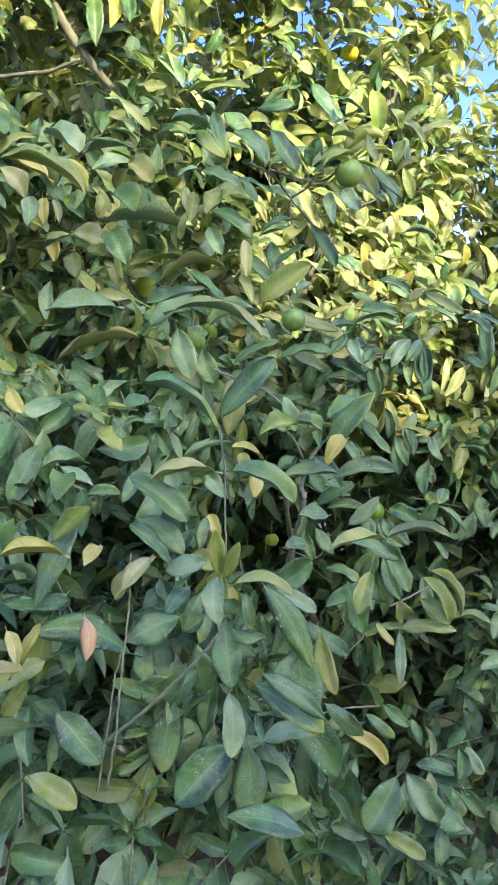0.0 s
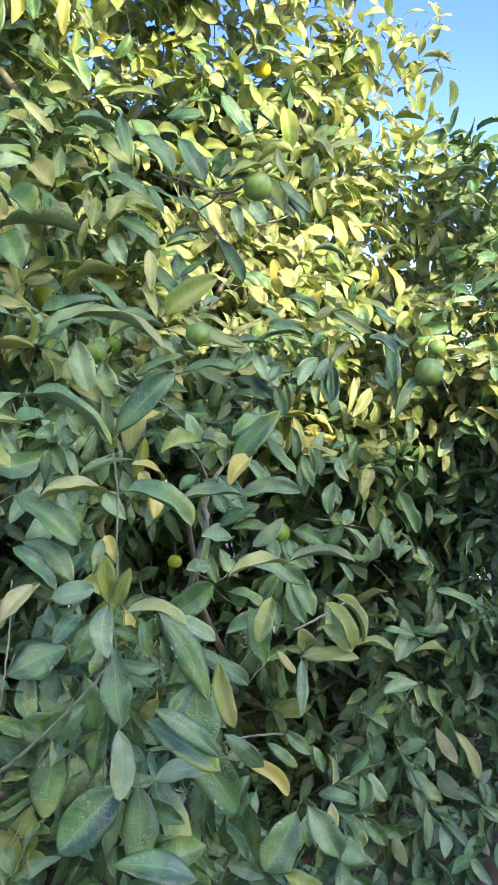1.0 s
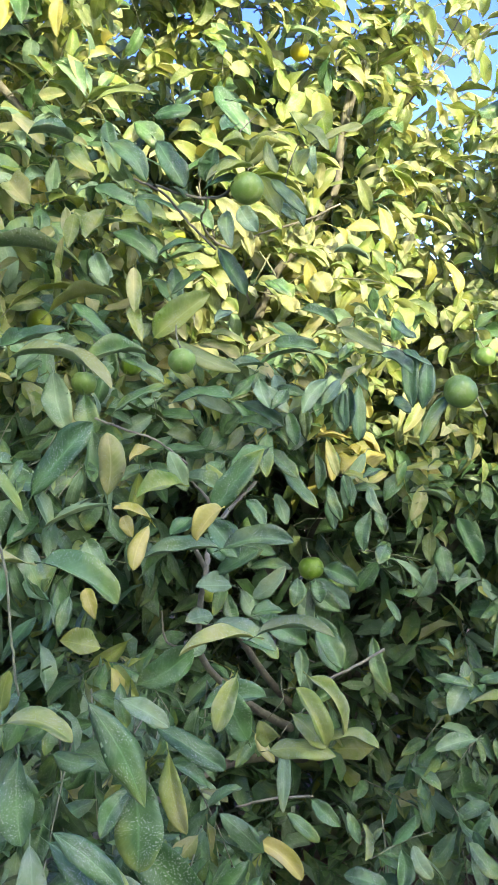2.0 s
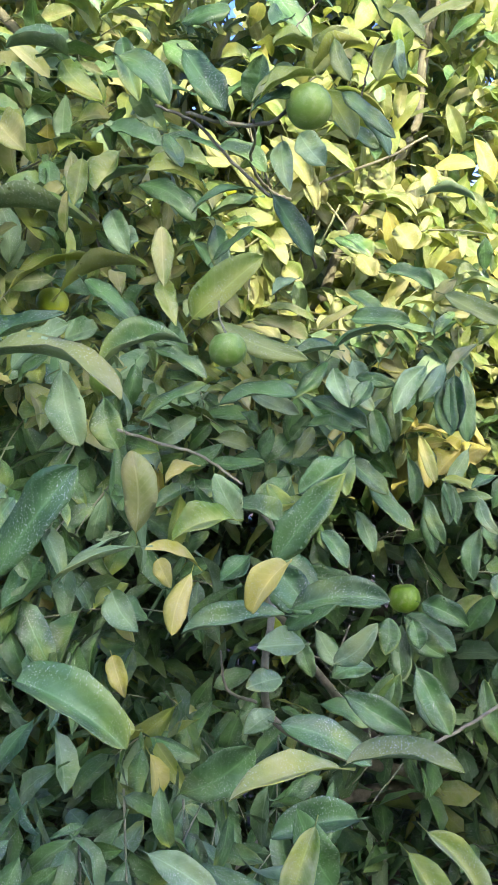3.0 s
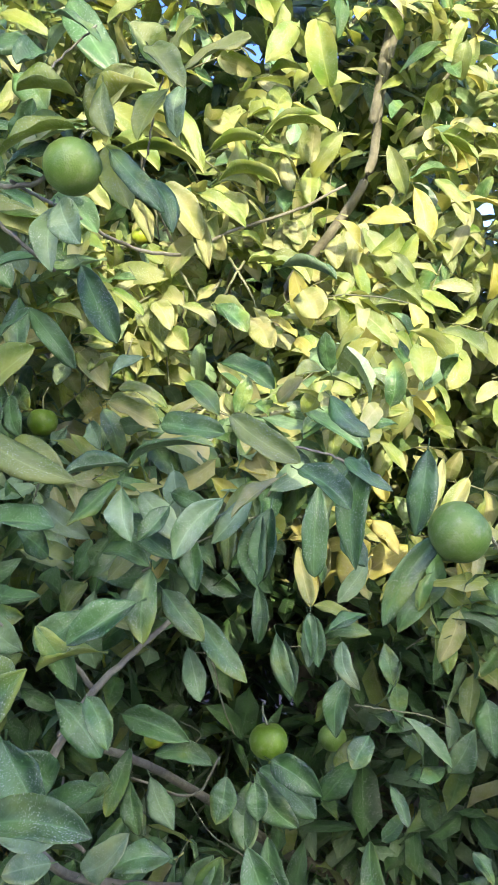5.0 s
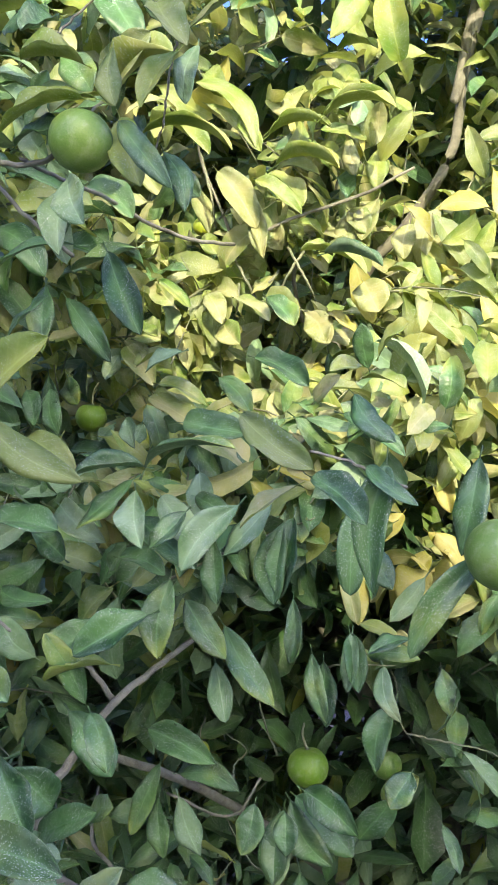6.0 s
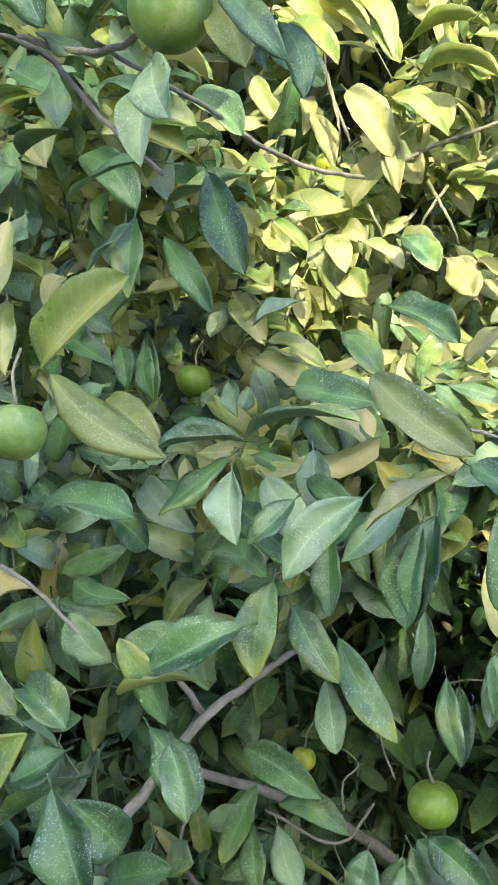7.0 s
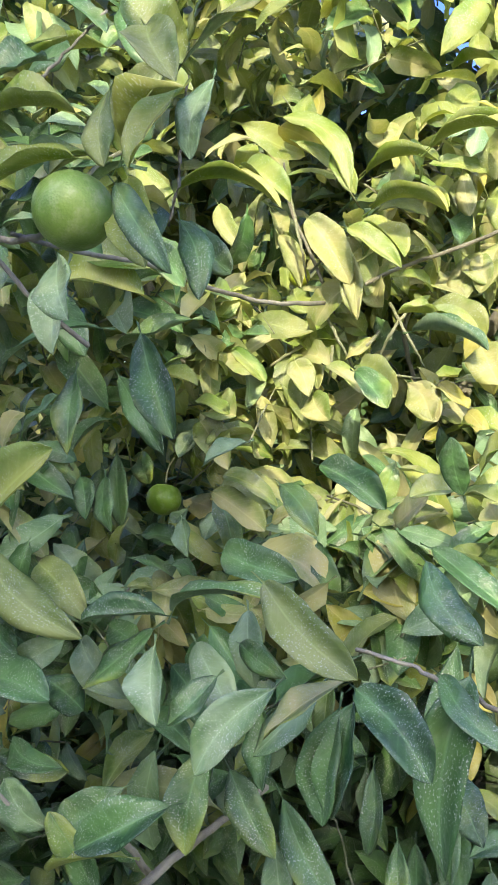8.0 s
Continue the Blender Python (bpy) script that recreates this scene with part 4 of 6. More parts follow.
leaf("mature", (0.891, 2.012, 0.992), (0.958, 1.988, 1.007), 0.030, 55, 0.54, 0.42)
leaf("mature", (0.978, 2.112, 1.080), (1.089, 2.088, 1.037), 0.035, 60, 0.68, 0.65)
leaf("olive", (0.453, 1.597, 2.078), (0.423, 1.573, 2.115), 0.035, 30, 0.4, 0.42)
leaf("olive", (0.456, 1.597, 2.092), (0.484, 1.573, 2.117), 0.024, 30, 0.3, 0.42)
leaf("under", (0.466, 1.612, 2.073), (0.465, 1.588, 2.014), 0.020, 20, 0.3, 0.42)
leaf("mature", (0.023, 2.232, 1.805), (0.054, 2.208, 1.757), 0.036, 30, 0.3, 0.42)
leaf("under", (0.130, 2.192, 1.726), (0.116, 2.168, 1.697), 0.031, 40, 0.3, 0.42)
leaf("mature", (-0.005, 2.162, 1.779), (0.008, 2.138, 1.711), 0.038, 25, 0.3, 0.42)
leaf("mature", (0.023, 2.162, 1.805), (0.052, 2.138, 1.697), 0.036, 25, 0.3, 0.42)
leaf("mature", (0.040, 2.212, 1.677), (0.130, 2.188, 1.676), 0.035, 55, 0.41, 0.42)
leaf("under", (0.198, 2.212, 1.763), (0.198, 2.188, 1.689), 0.027, 25, 0.3, 0.42)
leaf("pale", (0.226, 2.162, 1.779), (0.303, 2.138, 1.736), 0.033, 45, 0.68, 0.42)
leaf("pale", (0.137, 2.212, 1.870), (0.201, 2.188, 1.795), 0.034, 30, 0.3, 0.42)
leaf("under", (0.129, 2.212, 1.845), (0.115, 2.188, 1.801), 0.031, 35, 0.3, 0.42)
leaf("under", (0.194, 2.162, 1.730), (0.189, 2.138, 1.690), 0.029, 30, 0.3, 0.42)
leaf("pale", (0.268, 2.312, 1.967), (0.288, 2.288, 1.904), 0.028, 25, 0.3, 0.42)
leaf("young", (0.164, 2.312, 1.991), (0.230, 2.288, 1.934), 0.025, 60, 0.94, 0.65)
leaf("yellow", (0.321, 2.262, 1.901), (0.321, 2.238, 1.874), 0.031, 40, 0.4, 0.42)
leaf("mature", (0.411, 2.112, 1.927), (0.462, 2.088, 1.892), 0.026, 55, 0.81, 0.42)
leaf("young", (0.508, 2.112, 1.987), (0.465, 2.088, 1.990), 0.027, 65, 0.81, 0.65)
leaf("mature", (0.259, 1.672, 1.991), (0.216, 1.648, 2.013), 0.033, 45, 0.54, 0.42)
leaf("mature", (0.145, 1.762, 2.024), (0.172, 1.738, 1.968), 0.030, 30, 0.3, 0.42)
leaf("young", (0.246, 2.112, 2.194), (0.323, 2.088, 2.135), 0.035, 60, 0.94, 0.65)
leaf("yellow", (0.160, 2.312, 1.991), (0.228, 2.288, 1.934), 0.023, 60, 1.22, 0.65)
leaf("pale", (0.261, 2.312, 1.969), (0.279, 2.288, 1.903), 0.029, 20, 0.3, 0.42)
leaf("pale", (0.419, 2.312, 2.301), (0.391, 2.288, 2.249), 0.050, 20, 0.2, 0.42)
leaf("pale", (0.502, 2.262, 2.209), (0.519, 2.238, 2.139), 0.028, 20, 0.4, 0.42)
leaf("pale", (0.519, 2.312, 2.101), (0.495, 2.288, 2.032), 0.039, 20, 0.2, 0.42)
leaf("pale", (0.603, 2.312, 2.075), (0.599, 2.288, 2.012), 0.040, 25, 0.3, 0.42)
leaf("pale", (0.348, 2.332, 2.143), (0.392, 2.308, 2.043), 0.035, 25, 0.3, 0.42)
leaf("pale", (0.203, 2.332, 2.158), (0.254, 2.308, 2.068), 0.034, 25, 0.3, 0.42)
leaf("pale", (0.335, 2.212, 1.940), (0.398, 2.188, 1.900), 0.031, 50, 0.54, 0.42)
leaf("pale", (0.450, 2.212, 1.916), (0.497, 2.188, 1.866), 0.038, 30, 0.3, 0.42)
leaf("pale", (0.284, 2.262, 1.869), (0.335, 2.238, 1.885), 0.036, 30, 0.3, 0.42)
leaf("young", (0.580, 2.212, 1.979), (0.626, 2.188, 1.971), 0.021, 65, 0.81, 0.65)
leaf("pale", (0.573, 2.212, 1.917), (0.607, 2.188, 1.929), 0.030, 40, 0.4, 0.42)
leaf("pale", (0.367, 1.962, 1.747), (0.433, 1.938, 1.780), 0.027, 40, 0.3, 0.42)
leaf("young", (0.473, 2.312, 2.369), (0.544, 2.288, 2.358), 0.030, 70, 1.08, 0.65)
leaf("pale", (0.442, 2.362, 2.387), (0.509, 2.338, 2.326), 0.041, 40, 0.5, 0.42)
leaf("young", (0.321, 2.412, 2.431), (0.404, 2.388, 2.433), 0.028, 65, 0.94, 0.65)
leaf("pale", (0.261, 2.412, 2.495), (0.281, 2.388, 2.413), 0.032, 20, 0.3, 0.42)
leaf("young", (0.283, 2.412, 2.546), (0.341, 2.388, 2.479), 0.032, 40, 0.5, 0.42)
leaf("pale", (0.425, 2.362, 2.323), (0.392, 2.338, 2.278), 0.038, 20, 0.2, 0.42)
leaf("pale", (0.504, 2.312, 2.220), (0.494, 2.288, 2.146), 0.033, 20, 0.3, 0.42)
leaf("pale", (0.550, 2.312, 2.120), (0.528, 2.288, 2.045), 0.041, 20, 0.2, 0.42)
leaf("pale", (0.415, 2.312, 2.070), (0.507, 2.288, 2.041), 0.039, 35, 0.6, 0.42)
leaf("pale", (0.156, 2.212, 2.179), (0.212, 2.188, 2.103), 0.030, 30, 0.4, 0.42)
leaf("pale", (0.157, 2.212, 1.959), (0.136, 2.188, 1.903), 0.036, 25, 0.3, 0.42)
leaf("pale", (0.287, 2.262, 1.977), (0.314, 2.238, 1.908), 0.027, 20, 0.3, 0.42)
leaf("pale", (0.156, 2.262, 1.996), (0.211, 2.238, 1.984), 0.032, 45, 0.54, 0.42)
leaf("pale", (0.382, 2.262, 1.984), (0.353, 2.238, 1.950), 0.030, 45, 0.54, 0.42)
leaf("yellow", (-0.210, 0.992, 1.237), (-0.194, 0.968, 1.199), 0.018, 30, 0.4, 0.42)
leaf("young", (-0.171, 1.112, 1.329), (-0.119, 1.088, 1.378), 0.029, 40, 0.5, 0.42)
leaf("mature", (-0.140, 1.212, 1.433), (-0.199, 1.188, 1.426), 0.027, 65, 0.81, 0.65)
leaf("mature", (-0.073, 1.212, 1.338), (-0.013, 1.188, 1.281), 0.032, 50, 0.81, 0.42)
leaf("pale", (-0.039, 1.092, 1.307), (-0.076, 1.068, 1.267), 0.026, 45, 0.81, 0.42)
leaf("young", (-0.182, 1.412, 1.521), (-0.117, 1.388, 1.501), 0.042, 40, 0.5, 0.42)
leaf("young", (-0.143, 1.412, 1.481), (-0.098, 1.388, 1.442), 0.037, 40, 0.5, 0.42)
leaf("yellow", (-0.251, 1.212, 1.543), (-0.226, 1.188, 1.505), 0.024, 40, 0.5, 0.42)
leaf("under", (0.111, 1.592, 1.451), (0.002, 1.568, 1.415), 0.021, 70, 0.68, 0.65)
leaf("yellow", (0.126, 1.632, 1.425), (0.146, 1.608, 1.392), 0.026, 40, 0.6, 0.42)
leaf("yellow", (0.177, 1.652, 1.411), (0.110, 1.628, 1.440), 0.022, 70, 0.94, 0.65)
leaf("under", (0.062, 1.632, 1.384), (0.100, 1.608, 1.334), 0.040, 30, 0.4, 0.42)
leaf("mature", (0.053, 1.512, 1.310), (0.039, 1.488, 1.250), 0.025, 30, 0.3, 0.42)
leaf("mature", (0.392, 1.712, 1.543), (0.319, 1.688, 1.499), 0.037, 45, 0.54, 0.42)
leaf("pale", (0.005, 1.712, 1.880), (0.018, 1.688, 1.931), 0.021, 25, 0.4, 0.42)
leaf("under", (0.067, 1.732, 1.910), (0.096, 1.708, 1.847), 0.035, 30, 0.3, 0.42)
leaf("pale", (0.015, 1.732, 1.998), (0.034, 1.708, 1.924), 0.024, 25, 0.3, 0.42)
leaf("olive", (0.237, 1.732, 1.721), (0.310, 1.708, 1.683), 0.033, 45, 0.68, 0.42)
leaf("under", (0.411, 1.812, 1.685), (0.431, 1.788, 1.623), 0.032, 35, 0.3, 0.42)
leaf("under", (0.428, 1.862, 1.116), (0.459, 1.838, 1.187), 0.037, 35, 0.3, 0.42)
leaf("mature", (0.500, 1.962, 1.242), (0.561, 1.938, 1.177), 0.043, 40, 0.4, 0.42)
leaf("mature", (0.342, 1.812, 1.150), (0.412, 1.788, 1.121), 0.033, 50, 0.68, 0.42)
leaf("under", (0.468, 1.912, 1.108), (0.467, 1.888, 1.030), 0.032, 20, 0.3, 0.42)
leaf("mature", (0.516, 1.962, 1.148), (0.559, 1.938, 1.039), 0.041, 30, 0.3, 0.42)
leaf("under", (0.486, 1.962, 1.216), (0.489, 1.938, 1.135), 0.040, 25, 0.3, 0.42)
leaf("mature", (0.665, 2.112, 1.072), (0.700, 2.088, 0.943), 0.039, 35, 0.4, 0.42)
leaf("mature", (0.772, 2.212, 1.303), (0.774, 2.188, 1.405), 0.040, 30, 0.3, 0.42)
leaf("young", (0.611, 2.112, 1.183), (0.661, 2.088, 1.241), 0.046, 40, 0.4, 0.42)
leaf("mature", (0.903, 2.212, 1.344), (0.953, 2.188, 1.232), 0.047, 40, 0.4, 0.42)
leaf("under", (0.801, 2.212, 1.144), (0.838, 2.188, 1.234), 0.046, 35, 0.3, 0.42)
leaf("yellow", (0.612, 2.282, 1.593), (0.576, 2.258, 1.544), 0.032, 40, 0.60, 0.50)
leaf("yellow", (0.672, 2.282, 1.664), (0.689, 2.258, 1.601), 0.034, 30, 0.60, 0.50)
leaf("pale", (0.788, 2.282, 1.678), (0.761, 2.258, 1.567), 0.023, 45, 0.60, 0.80)
leaf("pale", (0.793, 2.282, 1.480), (0.861, 2.258, 1.433), 0.035, 55, 0.60, 0.50)
leaf("pale", (0.590, 2.282, 1.520), (0.567, 2.258, 1.445), 0.034, 30, 0.60, 0.50)
leaf("olive", (0.553, 2.282, 1.535), (0.532, 2.258, 1.472), 0.031, 30, 0.60, 0.50)
leaf("yellow", (0.654, 2.282, 1.564), (0.702, 2.258, 1.517), 0.030, 50, 0.60, 0.50)
leaf("pale", (0.745, 2.282, 1.462), (0.681, 2.258, 1.426), 0.032, 60, 0.60, 0.50)
leaf("olive", (0.823, 2.282, 1.596), (0.779, 2.258, 1.531), 0.038, 40, 0.60, 0.50)
leaf("pale", (0.465, 2.282, 1.680), (0.522, 2.258, 1.710), 0.039, 40, 0.60, 0.50)
leaf("young", (0.695, 2.282, 1.711), (0.667, 2.258, 1.634), 0.032, 30, 0.60, 0.50)
leaf("young", (0.731, 2.282, 1.530), (0.755, 2.258, 1.455), 0.030, 40, 0.60, 0.50)
leaf("yellow", (0.536, 2.062, 1.562), (0.598, 2.038, 1.554), 0.019, 75, 0.45, 0.50)
leaf("pale", (0.549, 2.062, 1.551), (0.571, 2.038, 1.466), 0.025, 25, 0.45, 0.50)
leaf("yellow", (0.622, 2.112, 1.441), (0.642, 2.088, 1.427), 0.016, 40, 0.45, 0.50)
leaf("young", (0.577, 2.012, 1.474), (0.634, 1.988, 1.455), 0.024, 50, 0.45, 0.50)
leaf("yellow", (0.536, 2.112, 1.585), (0.549, 2.088, 1.563), 0.020, 30, 0.45, 0.50)
leaf("yellow", (0.631, 2.262, 1.526), (0.658, 2.238, 1.509), 0.031, 60, 0.45, 0.50)
leaf("pale", (0.633, 2.262, 1.462), (0.663, 2.238, 1.431), 0.029, 50, 0.45, 0.50)
leaf("mature", (0.531, 1.912, 1.458), (0.556, 1.888, 1.381), 0.027, 25, 0.45, 0.50)
leaf("mature", (0.505, 1.912, 1.524), (0.509, 1.888, 1.450), 0.024, 25, 0.45, 0.50)
leaf("under", (0.574, 1.962, 1.475), (0.573, 1.938, 1.405), 0.025, 30, 0.45, 0.50)
leaf("under", (0.619, 1.912, 1.451), (0.644, 1.888, 1.394), 0.024, 25, 0.45, 0.50)
leaf("olive", (0.473, 1.862, 1.620), (0.475, 1.838, 1.556), 0.026, 25, 0.45, 0.50)
leaf("young", (0.383, 2.212, 2.208), (0.488, 2.188, 2.198), 0.029, 75, 1.15, 0.50)
leaf("young", (0.399, 2.212, 2.164), (0.501, 2.188, 2.140), 0.032, 72, 1.10, 0.50)
leaf("young", (0.369, 2.212, 2.129), (0.446, 2.188, 2.079), 0.039, 60, 0.90, 0.50)
leaf("young", (0.479, 2.162, 2.210), (0.591, 2.138, 2.206), 0.039, 70, 1.10, 0.50)
leaf("pale", (0.298, 2.212, 2.147), (0.373, 2.188, 2.047), 0.047, 35, 0.60, 0.50)
leaf("pale", (0.359, 2.212, 2.073), (0.385, 2.188, 1.999), 0.032, 20, 0.40, 0.50)
leaf("olive", (0.484, 2.162, 2.006), (0.560, 2.138, 1.967), 0.037, 60, 0.90, 0.50)
leaf("olive", (0.398, 2.162, 1.937), (0.453, 2.138, 1.894), 0.039, 45, 0.70, 0.50)
leaf("pale", (0.383, 2.312, 2.304), (0.408, 2.288, 2.257), 0.075, 20, 0.40, 0.50)
leaf("pale", (0.493, 2.312, 2.211), (0.508, 2.288, 2.153), 0.036, 20, 0.30, 0.50)
leaf("young", (0.549, 2.312, 2.201), (0.550, 2.288, 2.126), 0.038, 25, 0.40, 0.50)
leaf("pale", (0.502, 2.312, 2.101), (0.539, 2.288, 2.057), 0.042, 30, 0.40, 0.50)
leaf("pale", (0.381, 2.262, 2.058), (0.405, 2.238, 2.023), 0.041, 30, 0.40, 0.50)
leaf("young", (0.260, 2.262, 2.057), (0.292, 2.238, 2.018), 0.036, 50, 0.50, 0.50)
leaf("young", (0.237, 2.112, 1.955), (0.298, 2.088, 1.909), 0.028, 65, 1.20, 0.50)
leaf("pale", (0.181, 2.162, 1.874), (0.233, 2.138, 1.865), 0.055, 45, 0.50, 0.50)
leaf("pale", (0.286, 2.212, 1.947), (0.319, 2.188, 1.895), 0.037, 30, 0.30, 0.50)
leaf("pale", (0.315, 2.212, 1.898), (0.350, 2.188, 1.863), 0.044, 40, 0.40, 0.50)
leaf("pale", (0.458, 2.212, 1.916), (0.489, 2.188, 1.866), 0.045, 30, 0.40, 0.50)
leaf("yellow", (0.491, 2.212, 1.916), (0.535, 2.188, 1.883), 0.037, 50, 0.50, 0.50)
leaf("pale", (0.543, 2.212, 1.964), (0.571, 2.188, 1.914), 0.056, 25, 0.30, 0.50)
leaf("pale", (0.164, 2.162, 1.856), (0.224, 2.138, 1.790), 0.048, 30, 0.40, 0.50)
leaf("olive", (0.253, 2.062, 1.776), (0.333, 2.038, 1.753), 0.037, 50, 0.80, 0.50)
leaf("under", (0.000, 1.672, 1.684), (0.026, 1.648, 1.580), 0.050, 25, 0.40, 0.50)
leaf("under", (-0.056, 1.632, 1.689), (0.030, 1.608, 1.741), 0.058, 35, 0.30, 0.30)
leaf("mature", (0.052, 1.692, 1.644), (0.075, 1.668, 1.573), 0.045, 30, 0.40, 0.50)
leaf("mature", (-0.075, 1.712, 1.676), (-0.023, 1.688, 1.705), 0.037, 50, 0.50, 0.50)
leaf("young", (0.364, 1.362, 0.757), (0.430, 1.338, 0.725), 0.033, 50, 0.60, 0.60)
leaf("mature", (-0.013, 1.312, 1.135), (-0.007, 1.288, 1.190), 0.028, 40, 0.35, 0.50)
leaf("mature", (-0.064, 1.362, 1.110), (-0.048, 1.338, 1.051), 0.034, 25, 0.35, 0.50)
leaf("mature", (0.025, 1.362, 1.039), (0.017, 1.338, 0.973), 0.034, 25, 0.35, 0.50)
leaf("mature", (0.060, 1.312, 1.061), (0.043, 1.288, 0.977), 0.034, 25, 0.35, 0.50)
leaf("mature", (-0.081, 1.312, 1.143), (-0.007, 1.288, 1.176), 0.046, 35, 0.35, 0.50)
leaf("mature", (0.131, 1.212, 1.241), (0.202, 1.188, 1.118), 0.044, 30, 0.35, 0.50)
leaf("mature", (0.062, 1.312, 0.924), (0.080, 1.288, 0.798), 0.039, 25, 0.35, 0.50)
leaf("mature", (0.039, 1.312, 0.872), (0.009, 1.288, 0.816), 0.031, 30, 0.35, 0.50)
leaf("young", (0.127, 1.412, 1.011), (0.150, 1.388, 1.056), 0.031, 50, 0.35, 0.50)
leaf("young", (-0.084, 1.212, 1.011), (-0.047, 1.188, 1.026), 0.017, 65, 0.35, 0.50)
leaf("olive", (-0.061, 1.362, 0.849), (-0.002, 1.338, 0.859), 0.023, 60, 0.35, 0.50)
# sunlit sprays at the left, their sunlight put into yellow and pale colour
leaf("yellow", (-0.246, 1.562, 1.957), (-0.326, 1.538, 1.989), 0.040, 45, 0.40, 0.60)
leaf("pale", (-0.284, 1.532, 1.911), (-0.324, 1.508, 1.959), 0.040, 40, 0.40, 0.60)
leaf("yellow", (-0.176, 1.612, 1.947), (-0.217, 1.588, 2.002), 0.035, 40, 0.40, 0.60)
leaf("pale", (-0.178, 1.612, 1.951), (-0.221, 1.588, 1.952), 0.030, 50, 0.40, 0.60)
leaf("under", (-0.239, 1.462, 1.955), (-0.284, 1.438, 1.979), 0.026, 35, 0.40, 0.60)
leaf("under", (-0.274, 1.512, 1.908), (-0.273, 1.488, 1.848), 0.032, 30, 0.40, 0.60)
leaf("yellow", (-0.248, 1.512, 1.906), (-0.242, 1.488, 1.849), 0.025, 35, 0.40, 0.60)
leaf("pale", (-0.228, 1.512, 1.904), (-0.216, 1.488, 1.856), 0.018, 50, 0.40, 0.60)
leaf("yellow", (-0.310, 1.812, 1.902), (-0.321, 1.788, 1.825), 0.033, 40, 0.40, 0.60)
leaf("yellow", (-0.277, 1.762, 1.894), (-0.262, 1.738, 1.832), 0.031, 40, 0.40, 0.60)
leaf("pale", (-0.387, 1.912, 1.923), (-0.393, 1.888, 1.856), 0.023, 40, 0.40, 0.60)
leaf("yellow", (-0.375, 1.912, 1.795), (-0.360, 1.888, 1.747), 0.029, 40, 0.40, 0.60)
leaf("young", (-0.353, 1.862, 1.731), (-0.391, 1.838, 1.735), 0.024, 40, 0.40, 0.60)
leaf("olive", (-0.221, 1.712, 1.848), (-0.209, 1.688, 1.790), 0.036, 40, 0.40, 0.60)
leaf("pale", (-0.137, 1.612, 1.847), (-0.202, 1.588, 1.861), 0.042, 35, 0.40, 0.60)
leaf("olive", (-0.218, 1.662, 1.873), (-0.269, 1.638, 1.839), 0.048, 55, 0.40, 0.60)
leaf("under", (-0.266, 1.712, 1.786), (-0.272, 1.688, 1.703), 0.028, 30, 0.40, 0.60)
leaf("under", (-0.123, 1.612, 1.721), (-0.258, 1.588, 1.708), 0.051, 50, 0.40, 0.60)
leaf("mature", (-0.200, 1.962, 2.516), (-0.191, 1.938, 2.380), 0.041, 30, 0.40, 0.60)
leaf("yellow", (-0.166, 1.962, 2.520), (-0.158, 1.938, 2.424), 0.040, 35, 0.40, 0.60)
leaf("yellow", (-0.039, 2.012, 2.557), (-0.046, 1.988, 2.436), 0.031, 35, 0.40, 0.60)
leaf("mature", (-0.123, 1.962, 2.520), (-0.111, 1.938, 2.439), 0.039, 35, 0.40, 0.60)
leaf("pale", (-0.097, 1.762, 2.054), (-0.053, 1.738, 2.005), 0.051, 25, 0.40, 0.60)
leaf("mature", (-0.124, 1.562, 1.931), (-0.079, 1.538, 1.893), 0.059, 35, 0.40, 0.60)
leaf("mature", (-0.129, 1.562, 1.860), (-0.096, 1.538, 1.791), 0.055, 30, 0.40, 0.60)
leaf("mature", (0.081, 1.812, 2.187), (0.107, 1.788, 2.082), 0.035, 30, 0.40, 0.55)
leaf("mature", (0.209, 1.812, 2.074), (0.309, 1.788, 2.103), 0.035, 35, 0.40, 0.55)
leaf("mature", (0.058, 1.812, 2.057), (0.141, 1.788, 2.016), 0.039, 40, 0.40, 0.55)
leaf("mature", (0.128, 1.862, 2.052), (0.221, 1.838, 2.018), 0.039, 40, 0.40, 0.55)
leaf("olive", (0.055, 1.862, 2.251), (0.167, 1.838, 2.256), 0.029, 50, 0.40, 0.55)
leaf("mature", (0.212, 1.912, 2.240), (0.268, 1.888, 2.281), 0.035, 35, 0.40, 0.55)
leaf("mature", (0.117, 2.012, 2.263), (0.180, 1.988, 2.198), 0.053, 30, 0.40, 0.55)
leaf("mature", (0.031, 1.862, 1.986), (0.109, 1.838, 2.000), 0.037, 40, 0.40, 0.55)
leaf("mature", (0.213, 1.912, 2.046), (0.290, 1.888, 1.996), 0.041, 35, 0.40, 0.55)

# ---- limbs and branches ----
def branch(kind, *points):
    SEEN_PLACES.extend(p[:3] for p in points if p[1] < 2.7)
    me = tube_mesh(kind, [smooth_path(points, 7, 0.0006)], BARK if kind != "twig" else TWIG, 10)
    return child(kind, me, tree, "weathered grey-brown bark" if kind == "limb" else "")


child("trunk", tube_mesh("trunk", [smooth_path([(0.75, 2.95, -0.05, 0.085), (0.73, 2.93, 0.25, 0.062), (0.70, 2.90, 0.65, 0.050), (0.66, 2.86, 1.0, 0.042), (0.58, 2.78, 1.45, 0.035), (0.52, 2.75, 1.80, 0.028)], 6, 0.004)], BARK, 14), tree, "gnarled grey trunk")
branch("limb", (0.70, 2.92, 0.5, 0.022), (0.50, 2.62, 0.75, 0.013), (0.36, 2.35, 1.0, 0.009), (0.30, 2.10, 1.18, 0.007), (0.25, 1.85, 1.33, 0.005))
